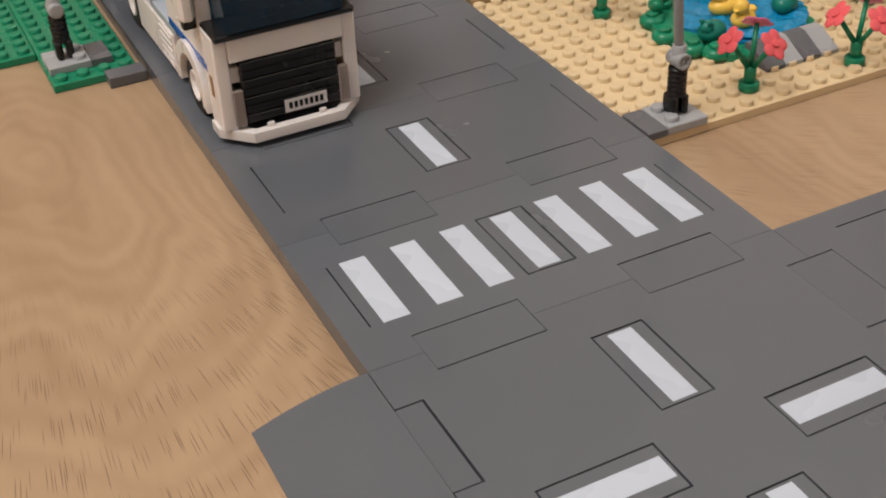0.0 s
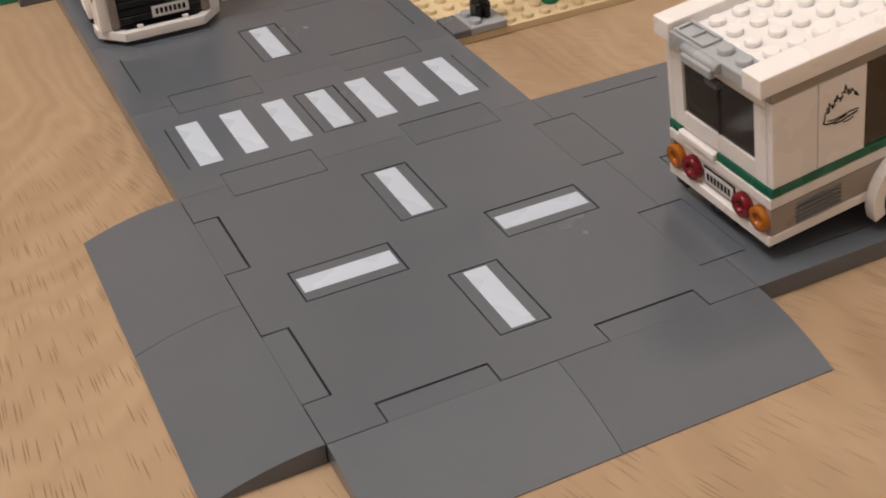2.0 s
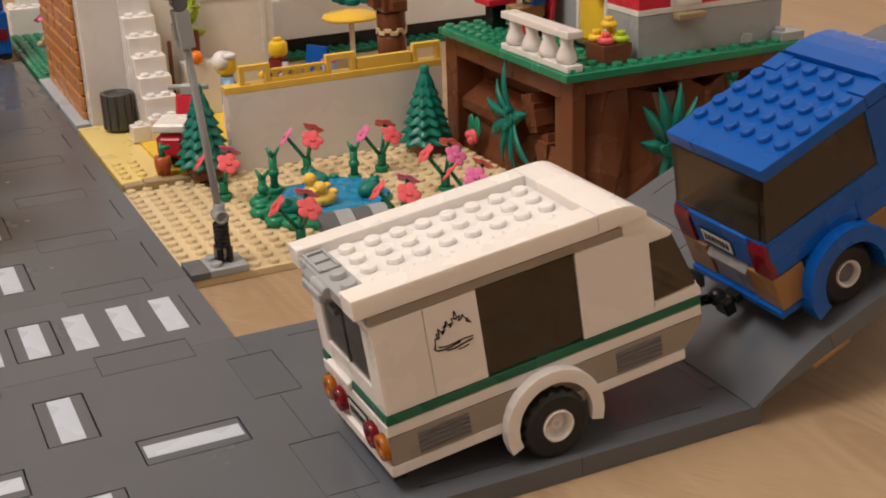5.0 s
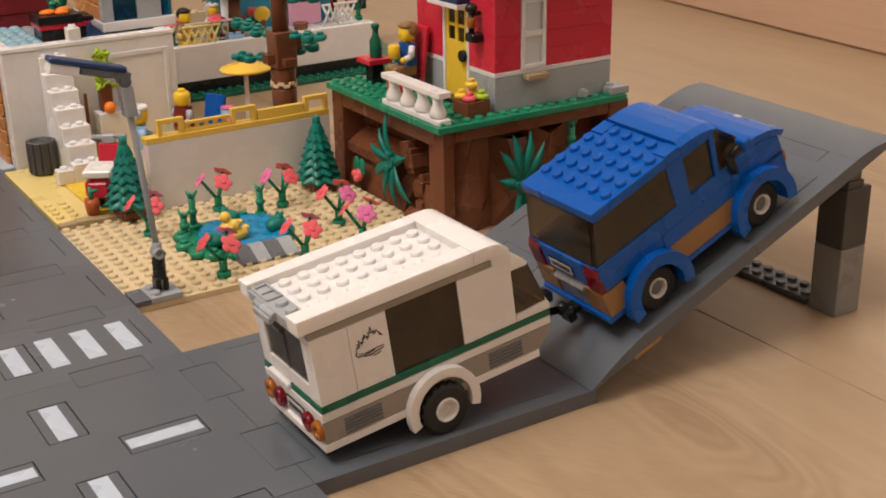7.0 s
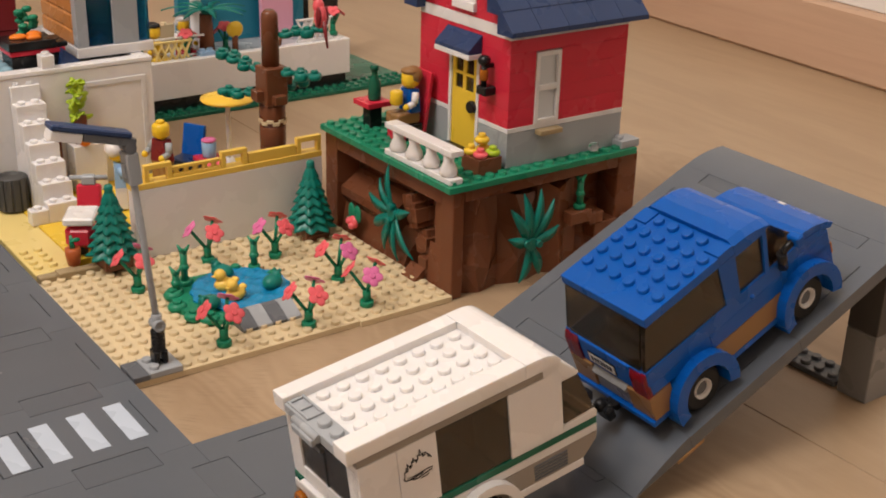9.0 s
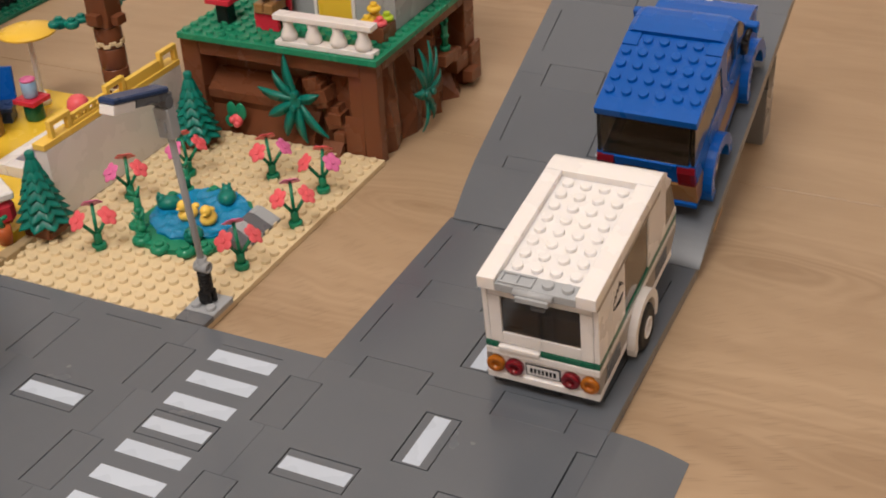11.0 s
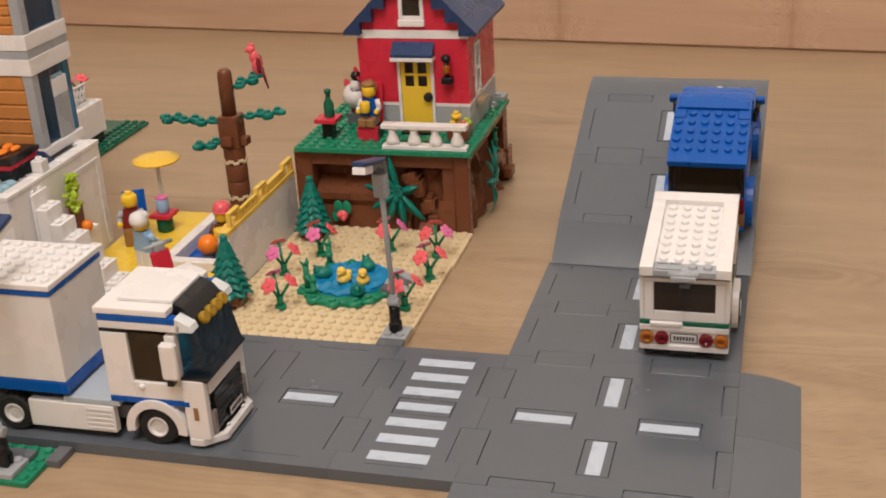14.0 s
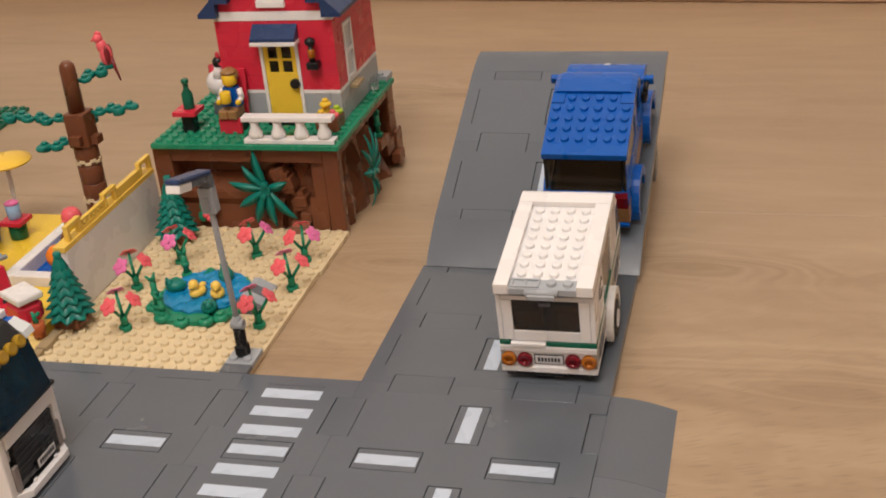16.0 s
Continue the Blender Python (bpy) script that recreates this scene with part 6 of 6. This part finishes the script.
grill = thing("grill", "black and red toy barbecue with food on top", "grill", S3(15.2, 50.5, 9.97))
part("body", Shape().box(-2.0, -1.2, 0, 2.0, 1.2, 1.1), BLACK, grill)
part("red_band", Shape().box(-2.1, -1.3, 1.12, 2.1, 1.3, 1.5), RED, grill)
part("pan", Shape().box(-2.2, -1.4, 1.52, 1.4, 1.4, 2.2).box(1.45, -1.3, 1.52, 2.3, 1.3, 1.9), BLACK, grill)
part("food", Shape().ball(-1, 0, 2.3, 0.7, 0.5, 0.25).ball(0.3, 0.3, 2.3, 0.6, 0.4, 0.3).ball(0, -0.6, 2.3, 0.6, 0.35, 0.25), ORANGE, grill)

bin_ob = thing("rubbish_bin", "black ribbed toy bin by the stairs", "bin", S3(10.95, 45.2, 0.8))
for k in range(12):
    part("rib", Shape().at(T3(0, 0, 0, 0, 0, 30 * k)).box(0.98, -0.22, 0.1, 1.13, 0.22, 2.6, 0.04), CHARCOAL, bin_ob)
part("body", Shape().lathe(0, 0, [(0.97, 0), (1.03, 0.1), (1.03, 2.6), (0.86, 2.62), (0.86, 2.4)], 16), CHARCOAL, bin_ob)

plant = thing("lime_plant", "lime green toy plant on brown stem", "plant", S3(16.9, 46.5, 4.6))
part("stem", Shape().box(-0.5, -0.4, 0, 0.5, 0.4, 2.2, 0.06), BROWN, plant)
lp = Shape()
rng = random.Random(2)
for k in range(54):
    a, f = rng.random() * 6.28, rng.random()
    r = (0.25 + 0.7 * rng.random()) * (1 - 0.45 * f)
    lp.at(T3(r * math.cos(a), 0.7 * r * math.sin(a), 1.9 + 2.9 * f, rng.uniform(-50, 50), rng.uniform(-60, 60), 57.3 * a)).ball(0, 0, 0, 0.42, 0.3, 0.1, 8, 5)
part("leaves", lp, LIME, plant)
single("planter_block", Shape().box(-0.9, -0.8, 0, 1.6, 0.8, 3.8), WHITE, "white toy block under the lime plant", "block", S3(16.9, 46.4, 0.8))
single("orange_ball", Shape().ball(0, 0, 0.4, 0.5), ORANGE, "small orange ball on the white block", "ball", S3(16.95, 45.75, 4.6))

# umbrella table, chair, figures
um = thing("sun_umbrella", "yellow toy sun umbrella on a white pole", "umbrella", S3(28.6, 45.0, 0.82))
part("pole", Shape().cyl(0, 0, 0.5, 5.9, 0.2).lathe(0, 0, [(0.6, 0), (0.6, 0.3), (0.3, 1.0)], 14), WHITE, um)
part("canopy", Shape().lathe(0, 0, [(2.1, 5.8), (2.2, 5.9), (2.14, 6.02), (1.45, 6.24), (0.7, 6.36), (0.2, 6.36)], 20), AMBER, um)
bt = thing("beach_table", "red toy table on a dark green foot", "table", S3(26.2, 43.7, 0.82))
part("foot", Shape().cyl(0, 0, 0, 1.4, 0.75, 14, 0.1), DGREEN, bt)
part("tabletop", Shape().box(-1, -1, 1.42, 1, 1, 1.8), RED, bt)
single("drink_cup", Shape().lathe(0, 0, [(0.5, 0), (0.55, 0.1), (0.6, 1.2), (0.5, 1.3)], 14), LBLUE, "pale blue toy cup on the red table", "cup", S3(26.2, 43.7, 2.64))
single("cup_lid", Shape().lathe(0, 0, [(0.58, 0), (0.6, 0.12), (0.45, 0.2)], 14), PINK, "pink lid on the blue cup", "lid", S3(26.2, 43.7, 3.95))
ch = thing("beach_chair", "blue toy chair beside the red table", "chair", S3(25.2, 45.9, 0.82, 0, 0, 30))
part("seat", Shape().box(-1, -1, 0.9, 1, 1, 1.3).box(-0.8, -0.8, 0, 0.8, 0.8, 0.9), DBLUE, ch)
part("backrest", Shape().at(T3(0.7, 0, 1.2, 0, 12, 0)).box(0, -1, 0, 0.35, 1, 2.6), BLUE, ch)
figure(S3(22.75, 44.9, 0.85, 0, 0, 20), "plain toy figure with dark red shirt and grey sleeves", GOLD, DRED, SKIN, None, None, False, LGREY)
figure(S3(17.8, 41.2, 0.95, 0, 0, 160), "plain toy figure in pale blue with white hair", WHITE, LBLUE, SKIN, -1, WHITE)
figure(S3(23.4, 36.5, 0.5, 0, 0, 10) @ Matrix.Scale(1.13, 4), "plain toy figure with red cap sitting behind the wall", BROWN, BROWN, SKIN, 0.75, CORAL, True)
single("beach_ball", Shape().ball(0, 0, 0.9, 0.95), ORANGE, "orange toy ball in the pool corner", "ball", S3(21.4, 37.2, 0.9))

sc = thing("toy_scooter", "red toy scooter with white seat", "scooter", S3(13.05, 35.85, 0.8, 0, 0, 60) @ Matrix.Scale(1.38, 4))
part("body", Shape().box(-1.95, -0.72, 0.45, -0.2, 0.72, 1.72, 0.3).box(-0.4, -0.55, 0.45, 1.1, 0.55, 0.8, 0.1).at(T3(1.2, 0, 0.6, 0, 14, 0)).box(-0.2, -0.62, 0, 0.18, 0.62, 2.1, 0.12), RED, sc)
part("seat", Shape().box(-2.0, -0.75, 1.75, -0.1, 0.75, 2.15, 0.08), WHITE, sc)
part("handlebar", Shape().bar((1.75, -0.95, 2.95), (1.75, 0.95, 2.95), 0.13).box(1.5, -0.35, 2.6, 1.95, 0.35, 3.1, 0.06), LGREY, sc)
for u in (-1.2, 1.5):
    wheel(sc, u, 0, 0.6, 0.6, 0.4)
pt = thing("plant_pot", "small brown pot with green sprout", "pot", S3(11.0, 32.95, 0.85) @ Matrix.Scale(1.05, 4))
part("pot", Shape().lathe(0, 0, [(0.4, 0), (0.5, 0.6), (0.5, 1.1), (0.35, 1.1)], 12), plastic("terracotta", (0.42, 0.10, 0.03), 0.3), pt)
part("sprout", Shape().bar((0, 0, 1.0), (0, 0.2, 1.9), 0.2, 8, 0.1).ball(0.25, 0, 1.6, 0.3, 0.15, 0.15), GREEN, pt)

# ---- far houses ----
far = thing("far_house", "white and teal toy house on a green plate", "house", S3(24, 62.4, 0))
part("green_plate", Shape().box(0, -0.6, 0.02, 34, 20, 0.4).studs(0, -0.6, 34, 3, 0.4), DGREEN, far)
part("black_plinth", Shape().box(2, 1.2, 0.42, 27, 18, 1.6), BLACK, far)
part("white_wall", Shape().box(2.0, 1.0, 1.62, 27.4, 2.0, 5.15, 0.05), WHITE, far)
part("white_wall", Shape().box(26.4, 2.02, 1.62, 27.4, 18, 5.15, 0.05), WHITE, far)
part("deck", Shape().box(2.2, 2.02, 1.62, 26.4, 18, 4.6), LGREY, far)
part("teal_wall", Shape().box(12, 8, 4.62, 26, 9, 13.4, 0.05), TEAL, far)
part("railing", Shape().box(7, 2.3, 5.17, 12, 2.5, 5.35, 0.02).box(7, 2.3, 6.9, 12, 2.5, 7.1, 0.02), WHITE, far)
for x, y, z in ((26.6, 3, 5.17), (10.5, 3, 4.7), (15, 4, 4.7), (6.0, 3.5, 4.7)):
    flower(S3(24 + x, 62.4 + y, z), [(0, 30, 1.5, "r"), (120, 34, 1.3, "r"), (240, 20, 1.7, "r")], "green stem with red blooms by the far house")

# on the far deck: palm, lattice panels, columns, plain figures
fp = thing("far_palm", "brown trunk with teal palm leaves on the deck", "tree", S3(36.6, 65.5, 4.62))
part("trunk", Shape().lathe(0, 0, [(0.8, 0), (0.7, 2), (0.6, 4.2)], 10), BROWN, fp)
fern(S3(36.6, 65.5, 8.9), [(36 * k + 7 * (k % 3), 3.9 - 0.3 * (k % 2)) for k in range(10)])
for x in (30.5, 45.8):
    lt = Shape()
    for k in range(5):
        lt.bar((0.7 * k, 0, 0), (0.7 * k + 1.0, 0, 2.2), 0.13, 6).bar((0.7 * k + 1.0, 0, 0), (0.7 * k, 0, 2.2), 0.13, 6)
    lt.box(-0.1, -0.15, 0, 4.0, 0.15, 0.25, 0.03).box(-0.1, -0.15, 2.1, 4.0, 0.15, 2.3, 0.03)
    single("lattice_panel", lt, WHITE if x > 40 else PALEY, "white toy lattice panel on the far deck" if x > 40 else "pale yellow toy lattice panel on the far deck", "lattice", S3(x, 64.2, 5.17 if x > 40 else 4.62), "lattice panels")
for x, y in ((51.0, 74.5), (55.0, 75.1)):
    single("black_column", Shape().box(-0.9, -0.9, 0, 0.9, 0.9, 7.5, 0.06), BLACK, "black brick column on the far deck", "column", S3(x, y - 1.0, 4.62), "columns")
figure(S3(31.3, 65.6, 4.65, 0, 0, 90), "plain seated toy figure in tan with black hair", YELLOW, TAN, SKIN, -1, BLACK, True)
figure(S3(34.9, 67.0, 4.65, 0, 0, 90), "plain seated toy figure in red and white on the deck", RED, WHITE, SKIN, -1, WHITE, True)
single("white_post", Shape().lathe(0, 0, [(0.9, 0), (0.9, 0.4), (0.6, 0.6), (0.55, 6.0), (0.8, 6.3), (0.8, 6.8)], 14), WHITE, "white round toy post on the far deck", "post", S3(37.0, 68.6, 4.62))
single("blue_box", Shape().box(-0.8, -0.5, 0, 0.8, 0.5, 0.9, 0.06).stud(-0.4, 0, 0.9).stud(0.4, 0, 0.9), LBLUE, "pale blue toy box on the far deck", "box", S3(36.0, 64.5, 4.62))
single("sand_wall", Shape().box(0, 0, 0, 4.5, 0.6, 2.6, 0.05).studs(0, -0.2, 4, 1, 2.6), TAN, "tan low toy wall behind the figures", "wall", S3(30.6, 69.5, 4.62))
single("brown_pot", Shape().lathe(0, 0, [(0.6, 0), (0.8, 1.2), (0.6, 1.25)], 12), BROWN, "brown toy pot on the far deck", "pot", S3(43.4, 64.6, 4.62))
lant = thing("yellow_flower", "yellow round toy bloom on brown stalk", "flower", S3(39.3, 64.9, 4.62))
part("stalk", Shape().cyl(0, 0, 0, 2.0, 0.3), BROWN, lant)
part("bloom", Shape().ball(0, 0, 2.5, 0.9, 0.4, 0.8), YELLOW, lant)

# on the house terrace
single("red_cabin", Shape().box(0, 0, 0, 6.2, 3, 3.6, 0.05).box(-0.1, -0.1, 3.62, 6.3, 3.1, 4.1, 0.05).box(0, 0.1, -1.2, 6.2, 3, -0.02, 0.04), [DRED], "dark red toy cabin behind the terrace", "cabin", S3(10.2, 57.5, 11.2))
for k in range(18):
    single("water_stone", Shape().ball(0, 0, 0.2, 0.6, 0.5, 0.35, 10, 6), ICE, "clear pale blue lump on the terrace", "stone", S3(10.9 + 0.9 * (k % 3), 49.2 + 1.35 * (k // 3), 9.97, 0, 0, 40 * k), "clear lumps")
single("wall_block", Shape().box(-0.5, -0.5, 0, 0.5, 0.5, 1.0).stud(0, 0, 1.0), WHITE, "white toy block on the terrace wall", "block", S3(15.3, 48.0, 10.36))
single("pink_panel", Shape().box(0, 0, 0, 3.6, 0.6, 6.8, 0.05), plastic("pale_pink", (0.72, 0.36, 0.48), 0.3), "pale pink toy panel on the far deck", "panel", S3(44.4, 69.0, 4.62))
gb = Shape()
rng = random.Random(8)
for k in range(26):
    gb.ball(rng.uniform(-0.6, 0.6), rng.uniform(-0.5, 0.5), 0.3 + 0.14 * k, 0.42, 0.36, 0.26, 8, 5)
single("terrace_bush", gb, GREEN, "bright green toy bush on the terrace", "plant", S3(15.6, 52.6, 9.97))
single("blue_slope_piece", Shape().prism([(0, 0), (2.0, 0), (0.3, 1.5)], "y", -0.5, 0.5), DBLUE, "dark blue sloped toy piece on the terrace", "slope", S3(16.6, 49.0, 9.97, 0, 0, 0))

# ---- along the far road ----
single("pavement", Shape().box(8.25, 47.6, 0.0, 9.3, 64.0, 0.86, 0.04), [PALE], "pale grey-blue toy pavement strip", "pavement", kind="structure")
single("roadside_plate", Shape().box(8.3, 64.3, 0, 13.5, 84, 0.86).studs(8.5, 64.5, 5, 19, 0.86), GREEN, "green studded plate beside the far road", "plate", kind="structure")
figure(S3(10.4, 66.0, 0.9, 0, 0, -60), "plain toy figure in tan on the green plate", TAN, TAN, TAN, 0.5, TAN)
flower(S3(10.8, 70.5, 0.9), [(0, 30, 2.4, "r"), (120, 26, 2.8, "r"), (240, 20, 3.0, "p")], "tall green stem with red blooms")
flower(S3(11.8, 72.0, 0.9), [(60, 30, 2.4, "r"), (180, 26, 2.0, "r"), (300, 20, 3.0, "r")], "tall green stem with red blooms")
single("distant_block", Shape().box(0, 0, 0, 9, 3, 3.2, 0.06).studs(0, 0, 9, 3, 3.2).box(1.0, 1, 3.2, 6, 3, 6.0, 0.06), [WHITE], "whitish toy building block in the distance", "block", S3(9.0, 85.0, 0))
bv = thing("blue_van", "blue toy van with white tail panel", "van", S3(4.4, 72.0, 0.8, 0, 0, 90))
part("body", Shape().box(0, -3, 0.8, 9, 3, 4.4, 0.08).box(0.6, -2.9, 4.42, 8.5, 2.9, 6.8, 0.2), BLUE, bv)
part("tail_panel", Shape().box(-0.08, -1.6, 3.0, 0.0, 1.6, 4.2, 0.02), WHITE, bv)
part("tail_window", Shape().box(0.5, -2.3, 4.6, 0.6, 2.3, 6.4, 0.02), SMOKE, bv)
part("underside", Shape().box(0.1, -2.8, 0.4, 8.9, 2.8, 0.8), BLACK, bv)
for s in (-1, 1):
    part("tail_lamp", Shape().box(-0.1, min(1.9 * s, 2.8 * s), 2.0, 0.0, max(1.9 * s, 2.8 * s), 3.0, 0.03), TRANSRED, bv, "clear red tail lamp")
    for u in (1.8, 7.0):
        wheel(bv, u, 2.6 * s, 1.0, 1.0, 0.9, side=s)
gull = Shape().ball(0, 0, 1.0, 0.95, 0.7, 0.75).bar((-0.3, 0, 1.3), (-0.6, 0, 2.2), 0.42, 10, 0.26)
gull.slot = 1
gull.ball(-0.6, 0, 2.4, 0.34)
gull.slot = 2
gull.ball(-0.6, 0, 2.75, 0.25, 0.12, 0.25)
gull.bar((-0.85, 0, 2.38), (-1.25, 0, 2.3), 0.12, 8, 0.04).bar((0.6, 0, 1.2), (1.3, 0, 1.7), 0.3, 8, 0.15).cyl(0, 0.15, 0, 0.5, 0.12).cyl(0, -0.15, 0, 0.5, 0.12)
single("toy_bird", gull, [WHITE, BLACK, RED], "white and black plain toy bird on the terrace plate", "toy bird", S3(HX + 6.6, HY + 12.2, 9.2, 0, 0, 40) @ Matrix.Scale(1.5, 4))
single("bird_perch", Shape().box(-0.6, -0.6, 0, 0.6, 0.6, 1.12, 0.05), DGREY, "dark grey perch block under the bird", "block", S3(HX + 6.6, HY + 12.2, 8.07))
